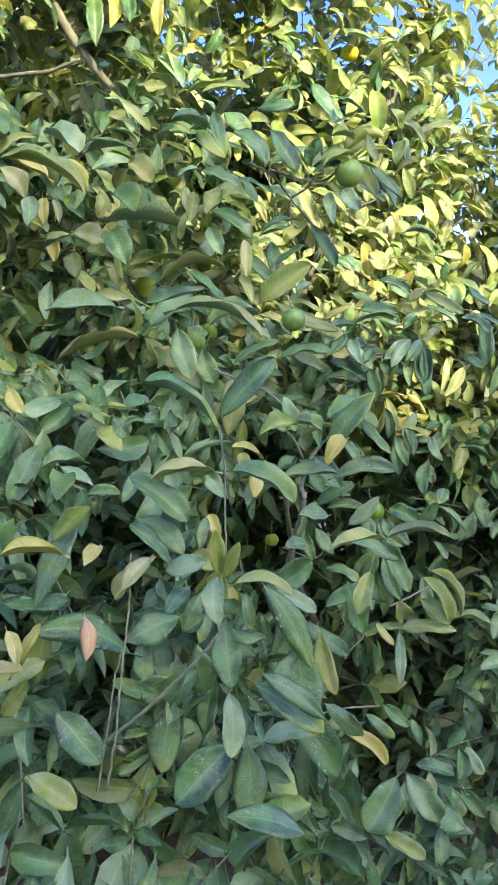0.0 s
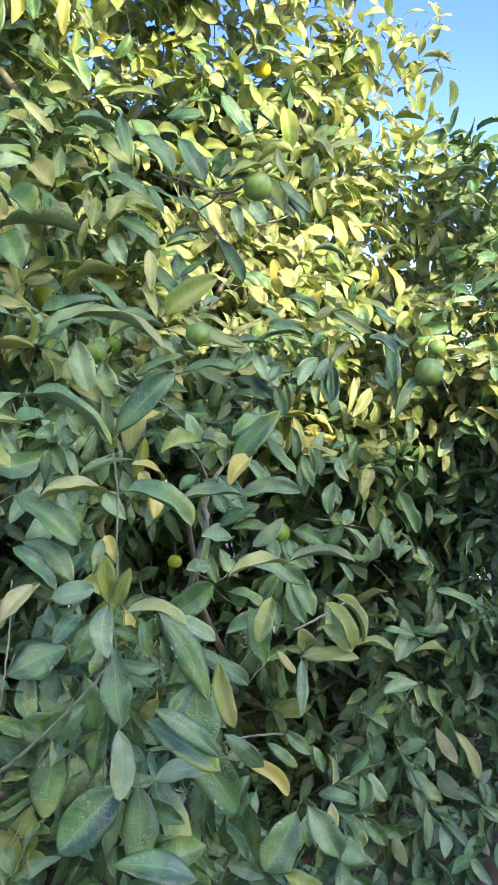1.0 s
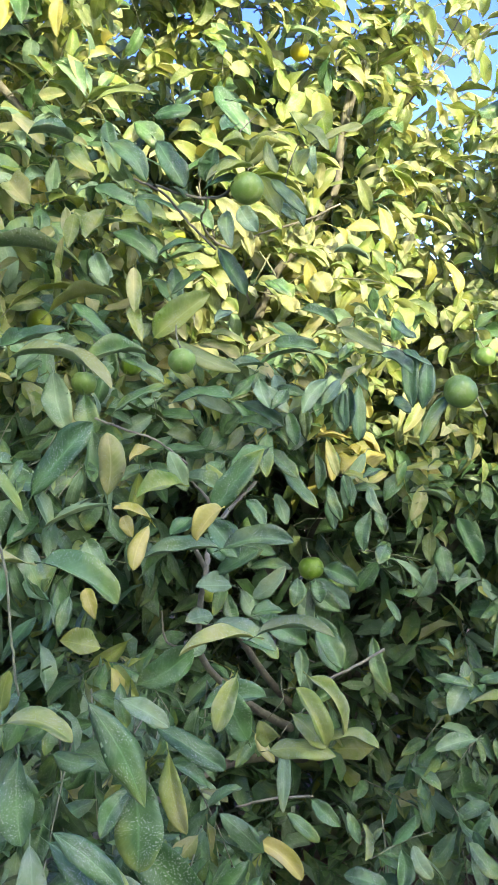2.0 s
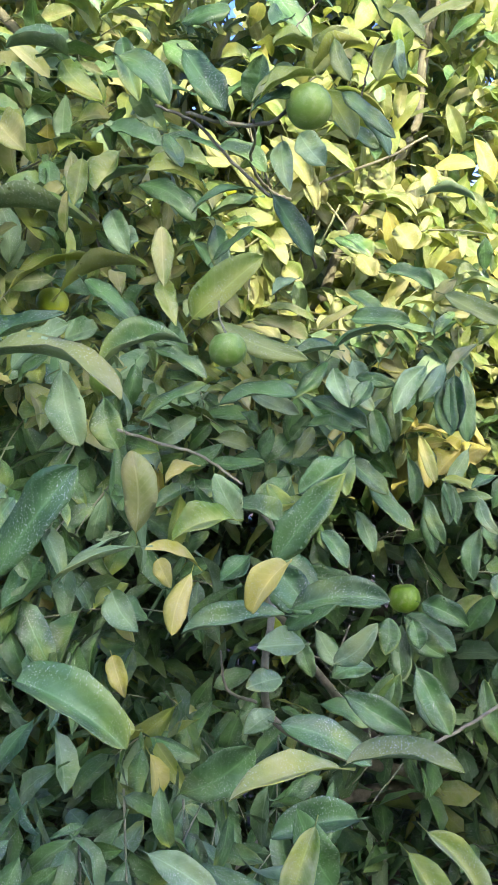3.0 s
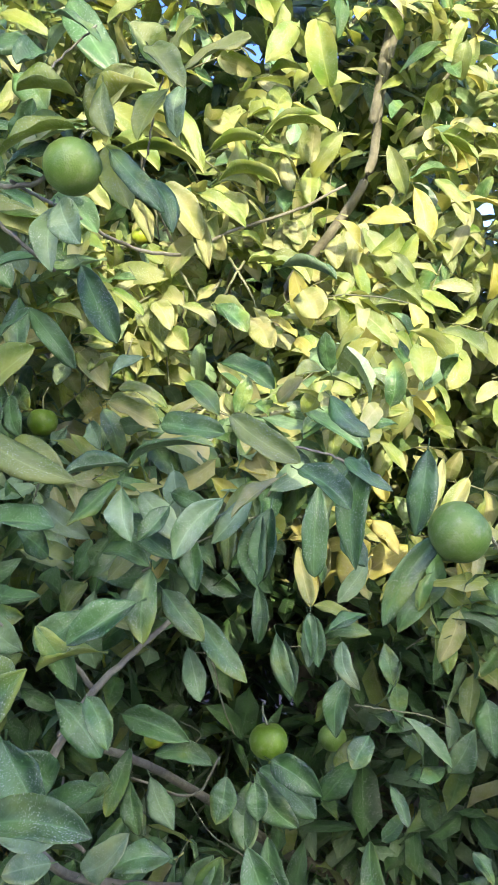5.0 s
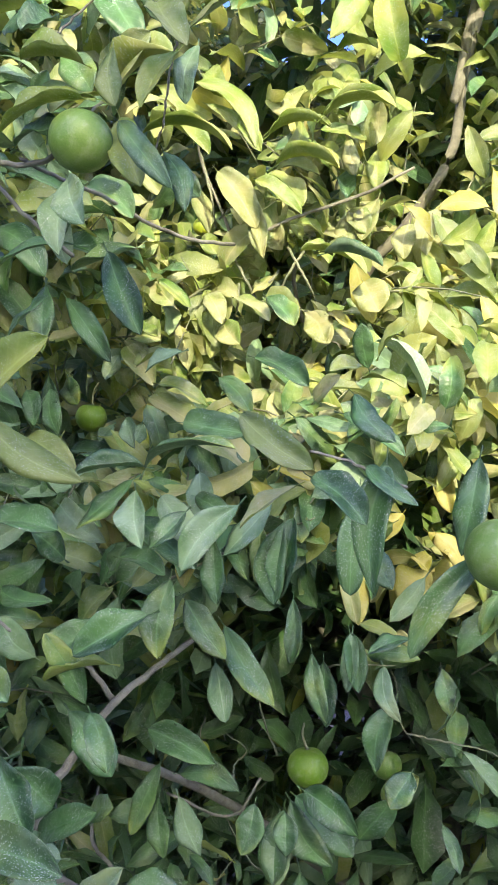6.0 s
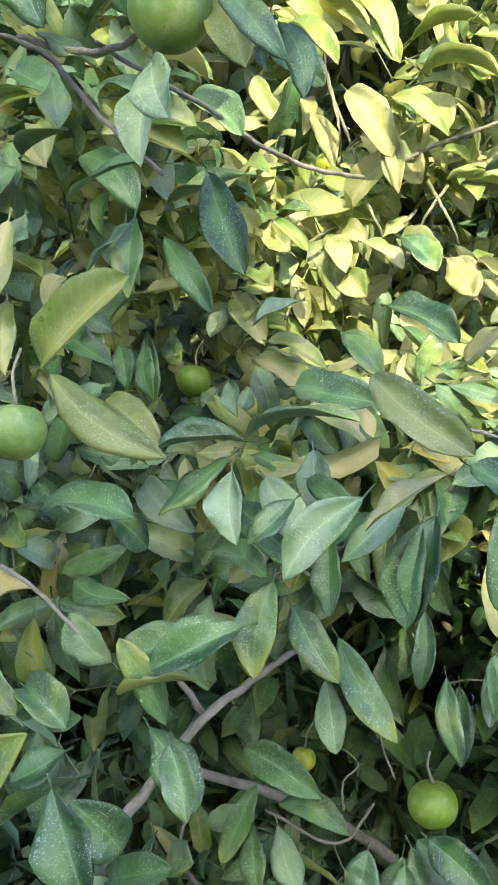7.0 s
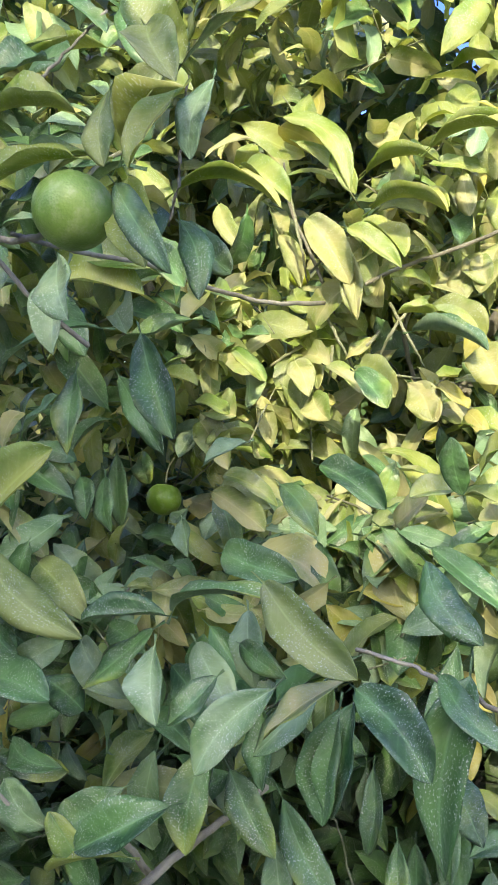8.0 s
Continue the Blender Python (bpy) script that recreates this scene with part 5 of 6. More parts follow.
branch("limb", (0.70, 2.92, 0.45, 0.032), (0.35, 2.55, 0.60, 0.016), (0.08, 2.0, 0.70, 0.011), (-0.05, 1.5, 0.85, 0.009), (-0.09, 1.2, 1.0, 0.006))
branch("limb", (0.72, 2.92, 0.6, 0.05), (1.0, 2.75, 1.1, 0.034), (1.12, 2.65, 1.6, 0.020), (1.05, 2.62, 2.0, 0.010), (1.0, 2.62, 2.3, 0.005))
branch("limb", (0.68, 2.92, 0.8, 0.035), (0.25, 2.95, 1.4, 0.022), (-0.1, 2.7, 1.9, 0.014), (-0.14, 2.35, 2.25, 0.008))
branch("limb", (0.735, 2.550, 2.649, 0.0095), (0.721, 2.583, 2.602, 0.0098), (0.682, 2.617, 2.451, 0.0102), (0.659, 2.650, 2.290, 0.0106), (0.570, 2.683, 2.158, 0.0115), (0.487, 2.717, 2.067, 0.0125), (0.414, 2.750, 1.891, 0.0140))
branch("limb", (0.69, 2.91, 0.48, 0.020), (0.42, 2.42, 0.78, 0.0120), (0.27, 1.98, 1.05, 0.0075), (0.258, 1.76, 1.22, 0.0060), (0.274, 1.710, 1.321, 0.0055), (0.277, 1.770, 1.347, 0.0053), (0.305, 1.830, 1.400, 0.0050), (0.335, 1.890, 1.427, 0.0043), (0.378, 1.950, 1.463, 0.0039))
branch("limb", (0.296, 1.850, 1.391, 0.0042), (0.274, 1.825, 1.439, 0.0032), (0.241, 1.800, 1.480, 0.0024))
branch("limb", (-0.349, 2.020, 2.594, 0.0123), (-0.310, 2.030, 2.533, 0.0122), (-0.264, 2.040, 2.457, 0.0110), (-0.210, 2.050, 2.387, 0.0099), (-0.122, 2.060, 2.286, 0.0078))
branch("branch", (-0.477, 2.100, 2.363, 0.0051), (-0.400, 2.067, 2.363, 0.0050), (-0.312, 2.033, 2.361, 0.0049), (-0.238, 2.000, 2.378, 0.0039))
branch("twig", (-0.127, 1.180, 1.009, 0.0027), (-0.082, 1.156, 1.048, 0.0026), (-0.037, 1.132, 1.092, 0.0024), (0.001, 1.108, 1.136, 0.0020), (0.034, 1.084, 1.178, 0.0019), (0.061, 1.060, 1.217, 0.0014))
branch("twig", (-0.102, 1.120, 0.975, 0.0021), (-0.088, 1.115, 1.057, 0.0018), (-0.080, 1.110, 1.138, 0.0017), (-0.069, 1.105, 1.235, 0.0014), (-0.065, 1.100, 1.314, 0.0011))
branch("twig", (-0.118, 1.150, 0.960, 0.0018), (-0.101, 1.140, 1.060, 0.0016), (-0.086, 1.130, 1.150, 0.0013), (-0.062, 1.120, 1.215, 0.0010))
branch("twig", (0.069, 1.120, 1.284, 0.0014), (0.066, 1.107, 1.345, 0.0014), (0.065, 1.093, 1.420, 0.0014), (0.058, 1.080, 1.478, 0.0014))
branch("branch", (0.280, 1.640, 1.996, 0.0019), (0.278, 1.752, 2.003, 0.0022), (0.267, 1.864, 2.016, 0.0025), (0.276, 1.976, 2.011, 0.0027), (0.305, 2.088, 2.011, 0.0030), (0.333, 2.200, 2.027, 0.0032))
branch("branch", (0.319, 2.250, 2.036, 0.0028), (0.367, 2.248, 2.055, 0.0028), (0.426, 2.245, 2.079, 0.0028), (0.531, 2.242, 2.109, 0.0027), (0.614, 2.240, 2.148, 0.0022))
branch("branch", (0.391, 2.500, 1.935, 0.0039), (0.370, 2.500, 2.026, 0.0040), (0.397, 2.500, 2.086, 0.0040), (0.429, 2.500, 2.133, 0.0033), (0.454, 2.500, 2.212, 0.0027))
branch("branch", (0.176, 2.450, 1.802, 0.0039), (0.240, 2.400, 1.921, 0.0037), (0.300, 2.350, 1.990, 0.0036), (0.295, 2.300, 2.070, 0.0029), (0.257, 2.250, 2.178, 0.0023), (0.266, 2.200, 2.226, 0.0017))
branch("branch", (0.129, 2.400, 1.914, 0.0026), (0.206, 2.400, 1.958, 0.0025), (0.265, 2.400, 2.010, 0.0025))
branch("branch", (0.579, 1.600, 1.728, 0.0012), (0.606, 1.607, 1.722, 0.0012), (0.628, 1.613, 1.712, 0.0015), (0.658, 1.620, 1.700, 0.0015))
branch("branch", (0.191, 1.660, 2.018, 0.0023), (0.245, 1.653, 1.999, 0.0027), (0.300, 1.647, 1.994, 0.0027), (0.340, 1.640, 2.019, 0.0023))
branch("branch", (0.296, 1.720, 1.918, 0.0024), (0.255, 1.700, 1.954, 0.0023), (0.202, 1.680, 2.010, 0.0023), (0.150, 1.660, 2.030, 0.0019))
branch("branch", (0.076, 1.660, 1.602, 0.0022), (0.125, 1.673, 1.582, 0.0022), (0.183, 1.687, 1.561, 0.0022), (0.240, 1.700, 1.516, 0.0018))
branch("branch", (0.896, 2.600, 3.004, 0.0109), (0.802, 2.600, 2.805, 0.0117), (0.709, 2.600, 2.609, 0.0101), (0.665, 2.600, 2.382, 0.0110))
branch("branch", (0.518, 1.900, 1.039, 0.0030), (0.587, 1.925, 1.060, 0.0030), (0.659, 1.950, 1.091, 0.0030))
branch("branch", (0.230, 2.000, 1.084, 0.0033), (0.174, 2.050, 1.091, 0.0028), (0.160, 2.100, 1.148, 0.0023))
branch("branch", (0.277, 2.100, 1.155, 0.0022), (0.374, 2.125, 1.121, 0.0022), (0.415, 2.150, 1.177, 0.0022))
branch("branch", (0.329, 1.900, 0.773, 0.0026), (0.410, 1.900, 0.789, 0.0027), (0.493, 1.900, 0.791, 0.0027))
branch("branch", (0.333, 1.600, 2.086, 0.0014), (0.353, 1.610, 2.110, 0.0011), (0.378, 1.620, 2.138, 0.0011))
branch("branch", (0.409, 1.660, 1.997, 0.0011), (0.424, 1.647, 2.032, 0.0013), (0.434, 1.633, 2.065, 0.0010), (0.445, 1.620, 2.085, 0.0008))
branch("twig", (0.301, 2.270, 2.037, 0.0026), (0.340, 2.250, 1.980, 0.0022), (0.353, 2.280, 1.942, 0.0013))
branch("twig", (0.292, 2.270, 1.984, 0.0026), (0.242, 2.250, 1.950, 0.0022), (0.190, 2.280, 1.913, 0.0013))
branch("twig", (0.392, 2.270, 1.995, 0.0026), (0.382, 2.250, 1.973, 0.0022), (0.351, 2.280, 1.964, 0.0013))
branch("twig", (0.435, 2.270, 2.027, 0.0026), (0.412, 2.250, 1.983, 0.0022), (0.388, 2.280, 1.941, 0.0013))
branch("twig", (0.407, 2.270, 2.034, 0.0026), (0.441, 2.250, 1.982, 0.0022), (0.456, 2.280, 1.946, 0.0013))
branch("twig", (0.248, 2.270, 2.198, 0.0026), (0.275, 2.250, 2.124, 0.0022), (0.277, 2.280, 2.072, 0.0013))
branch("twig", (0.323, 2.270, 1.975, 0.0026), (0.329, 2.250, 1.942, 0.0022), (0.315, 2.280, 1.920, 0.0013))
OUTER_SHOOTS = (
    ((0.80, 2.62, 2.45, 0.0040), (0.93, 2.58, 2.62, 0.0030), (1.02, 2.55, 2.78, 0.0022), (1.07, 2.53, 2.88, 0.0012)),
    ((0.93, 2.58, 2.62, 0.0030), (1.08, 2.56, 2.73, 0.0022), (1.20, 2.53, 2.80, 0.0012)),
    ((0.88, 2.60, 2.25, 0.0040), (1.02, 2.57, 2.44, 0.0028), (1.11, 2.55, 2.55, 0.0012)),
    ((0.98, 2.60, 2.05, 0.0040), (1.13, 2.57, 2.28, 0.0026), (1.21, 2.55, 2.42, 0.0012)),
    ((0.62, 2.62, 2.60, 0.0040), (0.74, 2.60, 2.80, 0.0030), (0.80, 2.58, 2.95, 0.0012)))
for way in OUTER_SHOOTS:
    branch("branch", *way)
OLD_LIMB = ((0.700, 2.60, 2.53), (0.682, 2.617, 2.451), (0.67, 2.635, 2.37), (0.659, 2.650, 2.290), (0.615, 2.667, 2.224), (0.570, 2.683, 2.158), (0.53, 2.70, 2.11), (0.487, 2.717, 2.067))


# ---- fruit ----
def fruit(kind, centre, radius, stalk, label):
    """A round citrus fruit, dimpled at both ends, with a star-shaped calyx and a stalk up to the twig."""
    SEEN_PLACES.append(centre)
    SIGHT_LANES.append((*centre, radius))
    bm = bmesh.new()
    bmesh.ops.create_uvsphere(bm, u_segments=40, v_segments=28, radius=radius)
    for v in bm.verts:
        h = v.co.z / radius
        v.co.z *= 0.94
        v.co.z -= 0.16 * radius * max(0.0, h - 0.80) / 0.2 * 0.7
        v.co *= 1 + 0.012 * noise.noise(v.co * 60 + Vector(centre) * 9)
    for f in bm.faces:
        f.smooth = True
    me = bpy.data.meshes.new("fruit")
    bm.to_mesh(me)
    bm.free()
    me.materials.append(FRUIT[kind])
    ob = new("fruit", me)
    ob.parent = tree
    ob.matrix_parent_inverse = tree.matrix_world.inverted()
    way = Vector(stalk) - Vector(centre)
    ob.location = centre
    ob.rotation_euler = Vector((way.x * 0.4, way.y * 0.4, max(way.z, 0.02))).to_track_quat("Z", "Y").to_euler()
    tagged(ob, label)
    bpy.context.view_layer.update()
    to = ob.matrix_world.inverted()
    top = Vector((0, 0, radius * 0.80))
    end = to @ Vector(stalk)
    mid = top.lerp(end, 0.5) + Vector((radius * 0.18, 0, radius * 0.1))
    path = smooth_path([(*top, radius * 0.075), (*mid, radius * 0.055), (*end, radius * 0.06)], 5)
    stem = new("stem", tube_mesh("stem", [path], TWIG, 6))
    stem.parent = ob
    bm = bmesh.new()
    ring = [bm.verts.new((math.cos(a) * q, math.sin(a) * q, radius * (0.845 if k % 2 else 0.835))) for k in range(10) for a, q in [(k * math.pi / 5, radius * (0.20 if k % 2 else 0.11))]]
    tip = bm.verts.new((0, 0, radius * 0.88))
    for k in range(10):
        bm.faces.new((tip, ring[k], ring[(k + 1) % 10]))
    me = bpy.data.meshes.new("calyx")
    bm.to_mesh(me)
    bm.free()
    me.materials.append(TWIG)
    cal = new("calyx", me)
    cal.parent = ob
    return ob


SIGHT_LANES.extend((x, y, z, 0.006) for x, y, z in OLD_LIMB)
SIGHT_LANES.append((0.083, 2.206, 1.738, 0.040))
GREEN = "round dusty green unripe citrus fruit"
fruit("green", (0.352, 1.623, 2.003), 0.0295, (0.365, 1.66, 2.055), GREEN)
fruit("lime", (0.509, 2.040, 1.257), 0.0295, (0.50, 2.05, 1.315), GREEN)
fruit("green", (0.235, 1.613, 1.701), 0.0245, (0.225, 1.63, 1.765), GREEN)
fruit("lime", (0.083, 2.206, 1.738), 0.027, (0.085, 2.23, 1.80), GREEN)
fruit("green", (0.736, 1.643, 1.645), 0.031, (0.79, 1.66, 1.60), GREEN)
fruit("ripening", (-0.077, 1.915, 1.811), 0.027, (-0.08, 1.96, 1.87), "small yellow-green ripening citrus fruit")
fruit("green", (0.037, 1.780, 1.672), 0.025, (0.04, 1.80, 1.73), GREEN)
fruit("green", (0.870, 1.900, 1.730), 0.022, (0.86, 1.92, 1.78), GREEN)
fruit("ripe", (0.538, 2.478, 2.640), 0.027, (0.54, 2.50, 2.70), "yellow nearly ripe citrus fruit in the upper crown")
fruit("ripe", (1.037, 2.537, 2.813), 0.020, (1.04, 2.56, 2.86), "pale yellow citrus fruit at a shoot's end")
fruit("ripening", (0.195, 2.450, 2.116), 0.019, (0.20, 2.47, 2.17), "yellow-green ripening citrus fruit")
fruit("ripening", (0.270, 2.278, 1.148), 0.020, (0.275, 2.30, 1.20), "small yellow-green ripening citrus fruit deep among leaves")
fruit("green", (0.600, 2.300, 1.160), 0.026, (0.60, 2.32, 1.22), GREEN)

# ---- the joined rest of the crown ----
SPREAD = np.vstack([SEEN_LEAVES, SEEN_PLACES, [(1.3, 2.35, 1.2), (1.2, 2.3, 0.7), (0.9, 2.3, 1.0), (1.0, 2.45, 1.6), (1.0, 2.6, 2.1), (0.9, 2.65, 2.6), (0.4, 2.75, 2.9), (0.0, 2.5, 2.6), (-0.5, 2.3, 2.3), (-0.6, 1.6, 1.6), (-0.6, 1.2, 1.0), (0.8, 1.9, 0.6), (0.6, 2.2, 1.4), (0.75, 2.3, 1.75), (0.25, 2.3, 2.25), (0.6, 2.4, 2.25)], [(x, 2.36 + 0.1 * (z - 2.2), z) for x in (0.15, 0.3, 0.45, 0.6, 0.8) for z in (2.2, 2.35, 2.5, 2.65)]])


def bearing(p):
    d = p - VIEWPOINT
    return np.stack([np.arctan2(d[:, 0], d[:, 1]), np.arctan2(d[:, 2], np.hypot(d[:, 0], d[:, 1]))], 1), np.linalg.norm(d, axis=1)


SPREAD_DIR, SPREAD_FAR = bearing(SPREAD)


def front(p):
    """How far each place lies behind the front of the crown, seen from a fixed point near the camera."""
    way, far = bearing(p)
    w = (((way[:, None] - SPREAD_DIR[None]) ** 2).sum(2) + 0.0025) ** -1.7
    return far - (w * SPREAD_FAR).sum(1) / w.sum(1)


def crown_top(x):
    return np.interp(x, (-2.0, 0.55, 0.80, 1.00, 1.18, 1.35, 1.8), (3.4, 3.36, 3.02, 2.68, 2.36, 2.08, 1.7))


def shoots(count, leaves, place, lean):
    """Leafy shoots: for each the stem, and its leaves' stalk ends and directions."""
    start = place(count)
    way = unit(lean(start) + rng.normal(0, 0.45, start.shape))
    reach = rng.uniform(0.10, 0.26, count)
    droop = rng.uniform(0.1, 0.9, count)[:, None] * np.array((0, 0, -1.0))
    s = (np.arange(leaves)[None, :] + rng.uniform(0.1, 0.9, (count, leaves))) / leaves

    def stem(q):
        return start[:, None] + reach[:, None, None] * (q[..., None] * way[:, None] + 0.35 * q[..., None] ** 2 * droop[:, None])

    spin = np.arange(leaves)[None, :] * 2.4 + rng.uniform(0, 6.3, (count, 1))
    a = unit(np.cross(way, (0.3, 0.2, 1.0)))
    b = np.cross(way, a)
    out = np.cos(spin)[..., None] * a[:, None] + np.sin(spin)[..., None] * b[:, None]
    axis = 0.55 * way[:, None] + 0.75 * out + rng.normal(0, 0.25, out.shape)
    return stem, stem(s), axis


def crown(parent, count, leaves, place, lean, hang, face, mixes, size, rows=6, cols=5, arch=0.55, toss=0.5, label="", stems=True, single=0, clear=None, shaded=None):
    stem, base, axis = shoots(count, leaves, place, lean)
    base, axis = base.reshape(-1, 3), unit(axis.reshape(-1, 3))
    axis = axis + np.array((0, 0, -1.0)) * rng.uniform(0.0, 2 * hang, (len(axis), 1))
    n = len(base)
    normal = np.array(face) + rng.normal(0, toss, (n, 3))
    length = np.clip(rng.normal(size, size * 0.2, n), size * 0.5, size * 1.45)
    width = length * rng.uniform(0.30, 0.46, n)
    bend = rng.normal(arch, 0.4, n)
    fold = rng.uniform(0.15, 0.95, n)
    kind = rng.choice(len(KINDS), n, p=mixes)
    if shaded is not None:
        # darker leaf kinds where the crown is in shade: shade put into leaf colour
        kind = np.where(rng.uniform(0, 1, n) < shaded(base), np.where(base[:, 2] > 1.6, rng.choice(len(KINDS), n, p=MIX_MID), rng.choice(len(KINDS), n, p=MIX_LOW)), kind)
    if clear is not None:
        keep = clear(base + unit(axis) * length[:, None] * 0.6)
        base, axis, normal, length, width, bend, fold, kind = (v[keep] for v in (base, axis, normal, length, width, bend, fold, kind))
    if single:
        order = np.argsort(np.linalg.norm(base - np.array((0.4, 0.45, 1.65)), axis=1))[:single]
        for i in order:
            a = unit(axis[i])
            nn = unit(normal[i] - (normal[i] @ a) * a)
            leaf_part(KINDS[kind[i]], base[i], a, nn, length[i], width[i], bend[i], fold[i], 7, 5)
        rest = np.ones(len(base), bool)
        rest[order] = False
        base, axis, normal, length, width, bend, fold, kind = (v[rest] for v in (base, axis, normal, length, width, bend, fold, kind))
    me = foliage_mesh("foliage", base, axis, normal, length, width, bend, fold, kind, rows, cols)
    tagged(child("foliage", me, parent, label), kind="stuff")
    if stems:
        q = np.linspace(0, 1, 4)[None, :].repeat(count, 0)
        pts = stem(q)
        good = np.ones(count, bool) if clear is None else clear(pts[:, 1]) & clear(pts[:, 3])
        paths = [np.c_[p, np.linspace(0.0019, 0.0009, 4)] for p in pts[good]]
        tagged(child("twiggery", tube_mesh("twiggery", paths, TWIG, 4), parent, "thin green leaf-bearing twigs"), kind="stuff")


def behind_front(lo, hi, x0, x1, z0, z1, deep=0.4, gap=0.2, level=-0.5):
    wave = np.array(((23.0, 9.0, 14.0), (-15.0, 19.0, 21.0), (11.0, -23.0, 27.0)))

    def place(n):
        out = np.zeros((0, 3))
        while len(out) < n:
            p = rng.uniform((x0, 0.9, z0), (x1, 4.2, z1), (8 * n, 3))
            d = front(p)
            top = crown_top(p[:, 0]) - 0.35 * np.abs(p[:, 1] - 2.7) + 0.10 * np.sin(11 * p[:, 0]) + 0.05 * np.sin(23 * p[:, 0] + 2)
            keep = (d > lo) & (d < hi) & (p[:, 2] < top) & (rng.uniform(0, 1, len(p)) < np.exp(-np.maximum(d, 0) / deep) * np.where(np.sin(p @ wave[0]) + np.sin(p @ wave[1]) + np.sin(p @ wave[2]) > level, 1.0, gap))
            out = np.vstack([out, p[keep]])[:n]
        return out
    return place


# dark hollows between the outer leaves
HOLLOWS = ((0.50, 2.05, 1.20, 0.22), (0.52, 2.35, 1.32, 0.14), (0.45, 2.0, 1.02, 0.14), (0.72, 2.2, 0.95, 0.15), (0.25, 1.98, 1.15, 0.13), (0.38, 2.05, 1.36, 0.09), (0.08, 2.0, 1.22, 0.10), (0.62, 2.2, 1.36, 0.10), (0.45, 1.9, 0.80, 0.12), (1.0, 2.4, 1.25, 0.08), (-0.1, 1.6, 1.25, 0.10), (0.38, 2.1, 1.92, 0.08), (0.86, 2.2, 1.08, 0.12), (1.12, 2.25, 1.14, 0.10), (0.44, 1.9, 0.68, 0.10), (1.12, 2.2, 0.42, 0.15), (0.60, 2.1, 0.98, 0.11), (0.66, 2.1, 0.82, 0.11), (0.42, 2.05, 1.40, 0.10), (0.30, 2.0, 1.33, 0.09), (0.55, 2.1, 1.45, 0.08), (0.40, 2.40, 1.98, 0.085), (-0.39, 2.05, 1.86, 0.085), (-0.42, 2.1, 1.96, 0.06), (-0.30, 2.1, 2.35, 0.14), (-0.42, 2.1, 2.30, 0.13))


THIN = ((0.38, 2.25, 2.0, 0.09), (0.20, 2.35, 2.08, 0.08), (0.62, 2.3, 1.9, 0.08), (0.10, 2.22, 1.70, 0.11), (0.0, 2.1, 1.86, 0.09), (0.28, 2.25, 1.76, 0.10), (0.66, 2.30, 1.52, 0.13), (0.80, 2.33, 1.62, 0.11))


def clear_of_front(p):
    """Behind the crown's front, and out of the camera's sight lines to fruit and old limb."""
    keep = front(p) > 0.035
    # the upper crown stands back behind the long fruiting branch
    keep &= ~((p[:, 1] < 2.22) & (p[:, 2] > 2.08) & (p[:, 2] < 2.75) & (p[:, 0] > 0.12) & (p[:, 0] < 0.95))
    for x, y, z, r in HOLLOWS:
        keep &= ((p[:, 0] - x) / r) ** 2 + ((p[:, 1] - y) / (0.9 if z < 1.5 else 0.6)) ** 2 + ((p[:, 2] - z) / r) ** 2 > 1
    # leaves cleared towards two camera positions, and upwards so skylight reaches the fruit
    for x, y, z, r in SIGHT_LANES:
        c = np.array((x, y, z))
        for eye, room in ((VIEWPOINT, 0.03), (np.array((0.66, 1.08, 1.77)), 0.03), (c + (0.0, -0.6, 0.8), 0.015)):
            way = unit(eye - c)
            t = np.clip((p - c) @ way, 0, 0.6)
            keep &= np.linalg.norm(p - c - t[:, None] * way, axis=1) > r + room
    # the top of the crown is airy
    keep &= ~((p[:, 2] > 2.42) & (p[:, 0] > -0.1) & (np.sin(19 * p[:, 0] + 7 * p[:, 2]) + np.sin(23 * p[:, 2] - 11 * p[:, 0] + 5 * p[:, 1]) > 1.6))
    # thin places in the upper crown, through which the sun reaches the leaves behind
    for x, y, z, r in THIN:
        way = np.array(SUN)
        t = np.clip((p - (x, y, z)) @ way, 0.12, 1.5)
        keep &= np.linalg.norm(p - (x, y, z) - t[:, None] * way, axis=1) > r
    return keep


def back_of_crown(n):
    """The back of the crown, lower and thinner towards its open side."""
    p = rng.uniform((-1.6, 2.8, 1.6), (0.95, 3.8, 3.5), (n, 3))
    p[:, 2] = np.where(p[:, 0] > -0.15, 1.6 + (p[:, 2] - 1.6) * 0.66, p[:, 2])
    return p


# leaf mixes: darker for shaded parts, yellower for sunlit ones, so colour carries light
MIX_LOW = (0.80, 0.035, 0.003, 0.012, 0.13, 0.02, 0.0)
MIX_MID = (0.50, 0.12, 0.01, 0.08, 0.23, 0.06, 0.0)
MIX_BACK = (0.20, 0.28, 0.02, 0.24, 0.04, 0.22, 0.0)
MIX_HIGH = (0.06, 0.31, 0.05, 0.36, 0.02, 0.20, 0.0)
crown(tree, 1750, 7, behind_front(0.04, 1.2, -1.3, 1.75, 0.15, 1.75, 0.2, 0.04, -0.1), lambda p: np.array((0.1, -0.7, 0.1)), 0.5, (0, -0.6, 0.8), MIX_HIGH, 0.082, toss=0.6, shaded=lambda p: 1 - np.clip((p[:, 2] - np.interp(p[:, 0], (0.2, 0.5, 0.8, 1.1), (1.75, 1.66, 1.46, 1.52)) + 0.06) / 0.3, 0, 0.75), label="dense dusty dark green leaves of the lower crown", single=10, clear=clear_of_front)
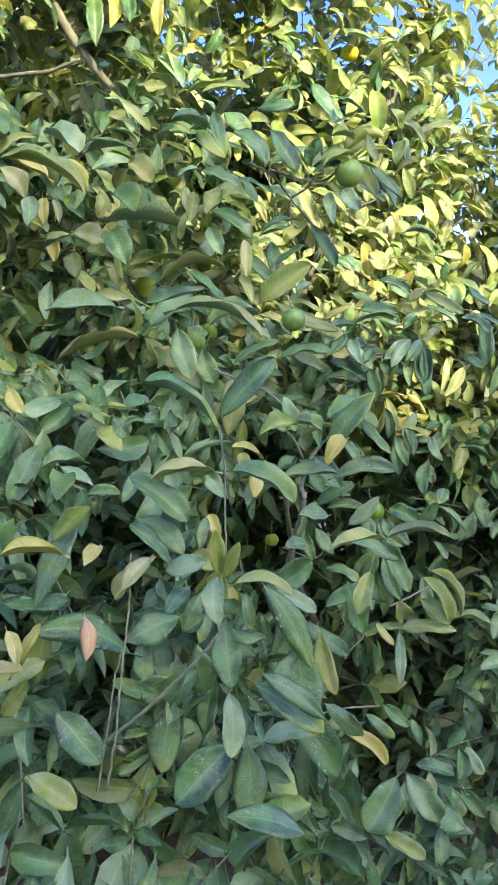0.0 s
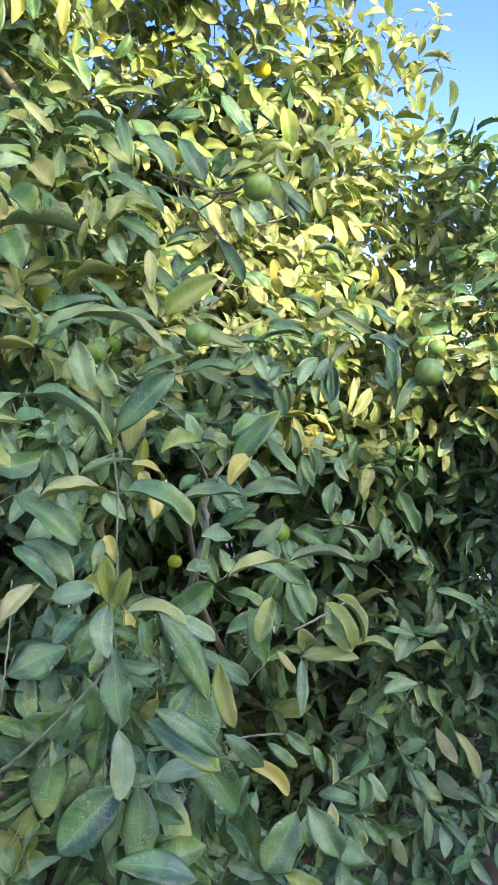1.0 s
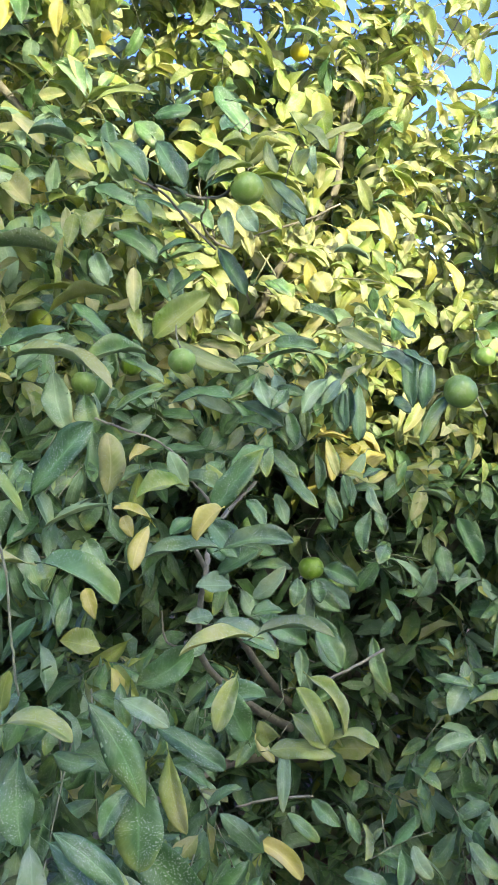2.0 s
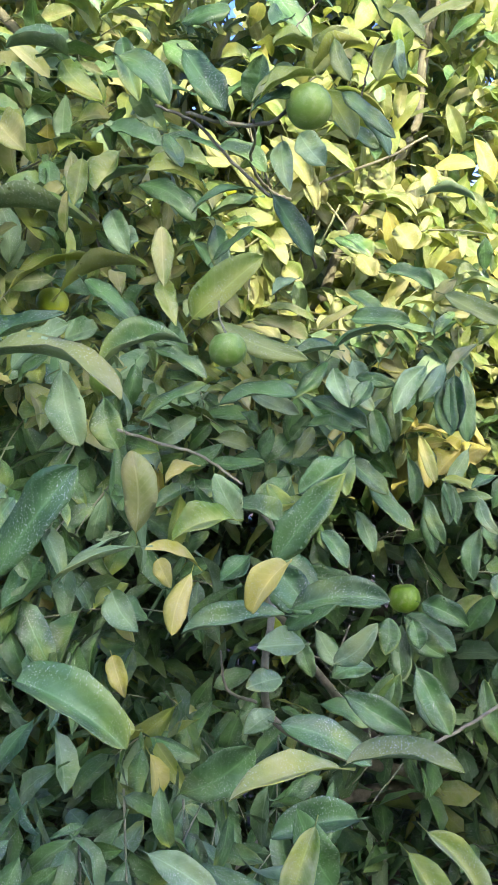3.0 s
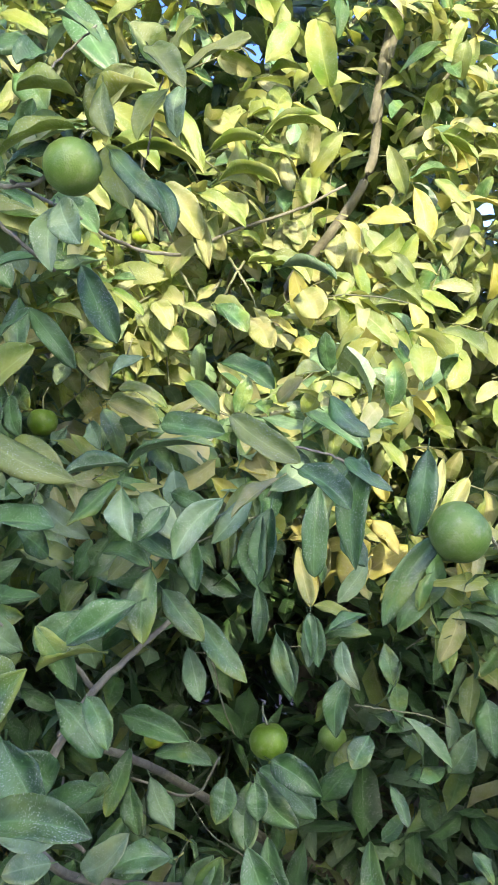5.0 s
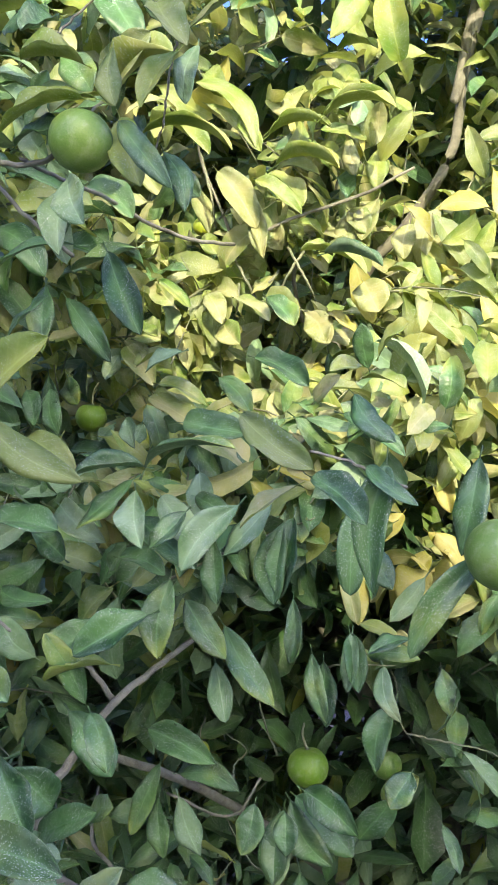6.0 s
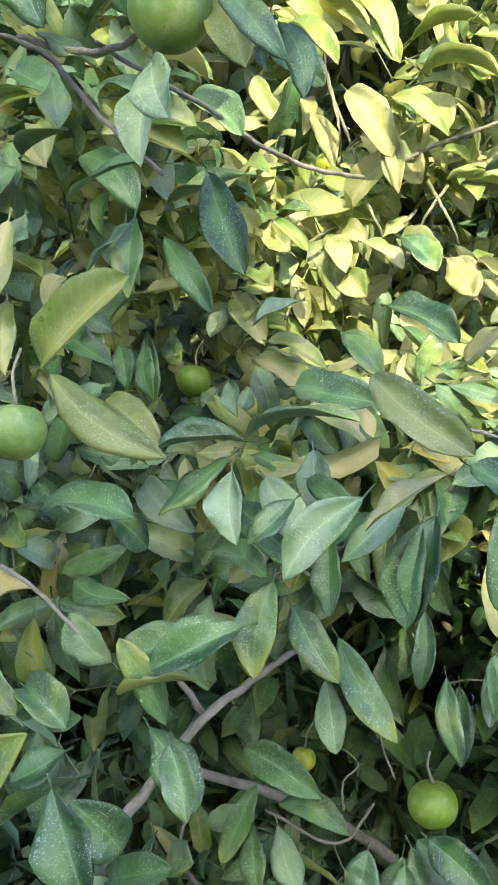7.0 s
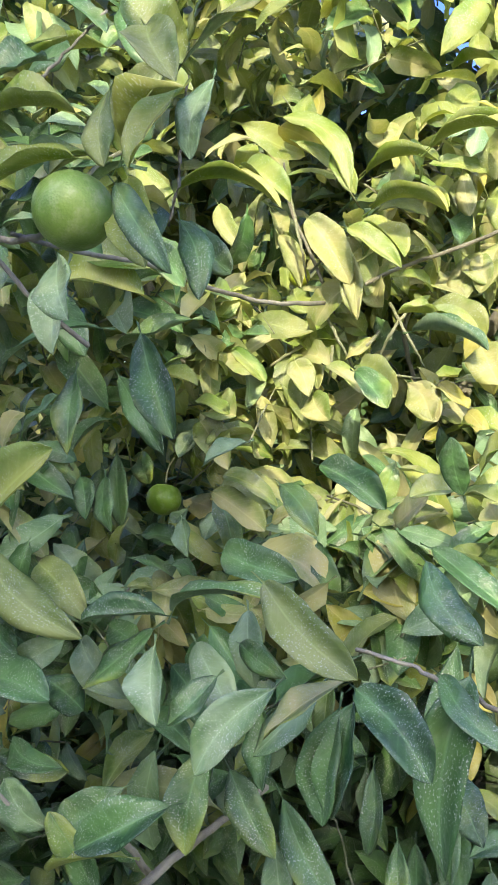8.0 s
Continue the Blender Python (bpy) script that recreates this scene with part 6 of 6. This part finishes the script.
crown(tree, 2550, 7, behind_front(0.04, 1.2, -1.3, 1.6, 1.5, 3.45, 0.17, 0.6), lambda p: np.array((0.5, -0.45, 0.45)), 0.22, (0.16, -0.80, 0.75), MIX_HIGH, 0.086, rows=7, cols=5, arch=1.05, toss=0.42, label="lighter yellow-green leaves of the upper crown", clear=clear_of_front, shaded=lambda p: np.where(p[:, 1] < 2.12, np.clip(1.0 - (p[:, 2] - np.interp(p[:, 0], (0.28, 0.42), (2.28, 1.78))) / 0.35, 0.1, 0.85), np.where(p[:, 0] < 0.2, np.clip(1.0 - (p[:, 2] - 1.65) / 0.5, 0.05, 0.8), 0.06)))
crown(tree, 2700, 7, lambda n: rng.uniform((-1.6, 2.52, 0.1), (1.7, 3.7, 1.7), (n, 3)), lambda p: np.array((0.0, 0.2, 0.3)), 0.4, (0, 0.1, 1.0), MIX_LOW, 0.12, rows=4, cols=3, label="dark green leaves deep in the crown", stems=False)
crown(tree, 2700, 7, back_of_crown, lambda p: np.array((0.0, 0.2, 0.3)), 0.4, (0, -0.5, 0.9), MIX_BACK, 0.105, rows=5, cols=3, label="green leaves at the back of the crown", stems=False)

crown(tree, 420, 7, lambda n: rng.uniform((0.8, 2.75, 1.35), (1.30, 3.3, 2.1), (n, 3)), lambda p: np.array((0.3, 0.0, 0.4)), 0.3, (0.1, -0.6, 0.8), MIX_HIGH, 0.08, rows=6, cols=3, label="green leaves at the side of the crown", stems=False)


def along_shoots(n):
    """Places along the shoots that stand out against the sky."""
    which, at = rng.integers(0, len(OUTER_SHOOTS), n), rng.uniform(0.15, 0.85, n)
    ways = [np.array(w)[:, :3] for w in OUTER_SHOOTS]
    return np.array([[np.interp(a * (len(ways[i]) - 1), range(len(ways[i])), ways[i][:, k]) for k in range(3)] for i, a in zip(which, at)])


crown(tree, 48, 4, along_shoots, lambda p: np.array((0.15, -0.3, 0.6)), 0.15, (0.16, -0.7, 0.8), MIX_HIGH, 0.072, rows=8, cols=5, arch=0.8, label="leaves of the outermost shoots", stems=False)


# ---- neighbouring trees ----
def neighbour(x, y, centre, radii, count, size, label, leaves=8, mixes=MIX_LOW, kind="citrus_tree", boxy=2.0):
    global rng
    rng = np.random.default_rng(int(abs(x) * 100 + count))
    ob = tree_base(x, y, label, kind)
    cx, cy, cz = centre
    trunk = [(x, y, -0.05, 0.11), (x + 0.05, y, cz * 0.3, 0.09), (cx - 0.1, cy, cz - radii[2] * 0.5, 0.06), (cx, cy, cz + radii[2] * 0.5, 0.02)]
    child("trunk", tube_mesh("trunk", [smooth_path(trunk)], BARK, 10), ob, "grey bark trunk")

    def place(n):
        q = unit(rng.normal(0, 1, (n, 3)))
        q = q / (np.abs(q) ** boxy).sum(1, keepdims=True) ** (1 / boxy) * rng.uniform(0, 1, (n, 1)) ** 0.45
        return np.array(centre) + q * np.array(radii)

    crown(ob, count, leaves, place, lambda p: unit(p - np.array(centre)) + (0, 0, 0.3), 0.3, (0, -0.2, 1.0), mixes, size, rows=3, cols=3, label="dense green leaves", stems=False)
    return ob


beside = neighbour(1.8, 2.55, (1.66, 2.4, 1.25), (0.36, 0.4, 0.98), 420, 0.075, "dark green citrus tree beside the tall one")
crown(beside, 40, 8, lambda n: rng.uniform((1.12, 2.1, 1.75), (1.45, 2.3, 2.36), (n, 3)), lambda p: np.array((-0.3, 0.0, 1.0)), 0.1, (0, -0.6, 0.7), MIX_LOW, 0.078, label="upright leafy shoots")
neighbour(4.2, 7.5, (4.0, 7.3, 1.7), (1.9, 1.5, 1.9), 900, 0.11, "pale distant citrus tree")
neighbour(-1.4, 4.4, (-1.2, 4.3, 1.8), (1.6, 1.0, 1.9), 1200, 0.16, "dark green citrus tree close behind the tall one")
# unseen trees added across the track, shaped so their shade falls on the citrus tree
neighbour(1.9, -6.1, (2.0, -6.0, 3.3), (1.5, 1.2, 2.9), 1250, 0.36, "unseen tall dense broadleaf tree across the track, added to cast shade", 6, kind="broadleaf_tree")
neighbour(2.2, -7.4, (2.29, -6.3, 4.85), (0.82, 0.9, 1.7), 1100, 0.34, "unseen tall narrow broadleaf tree across the track, added to cast shade", 6, kind="broadleaf_tree", boxy=4.0)
neighbour(-1.9, -5.0, (-1.8, -4.6, 1.6), (2.6, 1.1, 1.7), 1000, 0.3, "unseen low broad broadleaf tree across the track, added to darken the lower crown", 6, kind="broadleaf_tree")
neighbour(3.7, -6.2, (3.6, -6.0, 3.07), (1.5, 1.0, 2.88), 2600, 0.34, "unseen slim dense broadleaf tree across the track, added to cast shade", 6, kind="broadleaf_tree")
neighbour(5.9, -6.1, (5.8, -6.0, 3.9), (1.52, 1.2, 4.6), 1600, 0.34, "unseen very tall dense broadleaf tree across the track, added to cast shade", 6, kind="broadleaf_tree", boxy=3.0)


# ---- bare twigs in the hollows of the lower crown ----
for i in range(12):
    x, y, z, r = HOLLOWS[i % 3]
    a = np.array((x, y + 0.12, z)) + rng.uniform(-0.7, 0.7, 3) * (r, 0.12, r)
    b = a + rng.normal(0, 1, 3) * (0.05, 0.04, 0.055)
    c = b + (b - a) * 0.5 + rng.normal(0, 0.035, 3)
    branch("twig", (*a, 0.0018), (*((a + b) / 2 + rng.normal(0, 0.008, 3)), 0.0015), (*b, 0.0012), (*c, 0.0008))
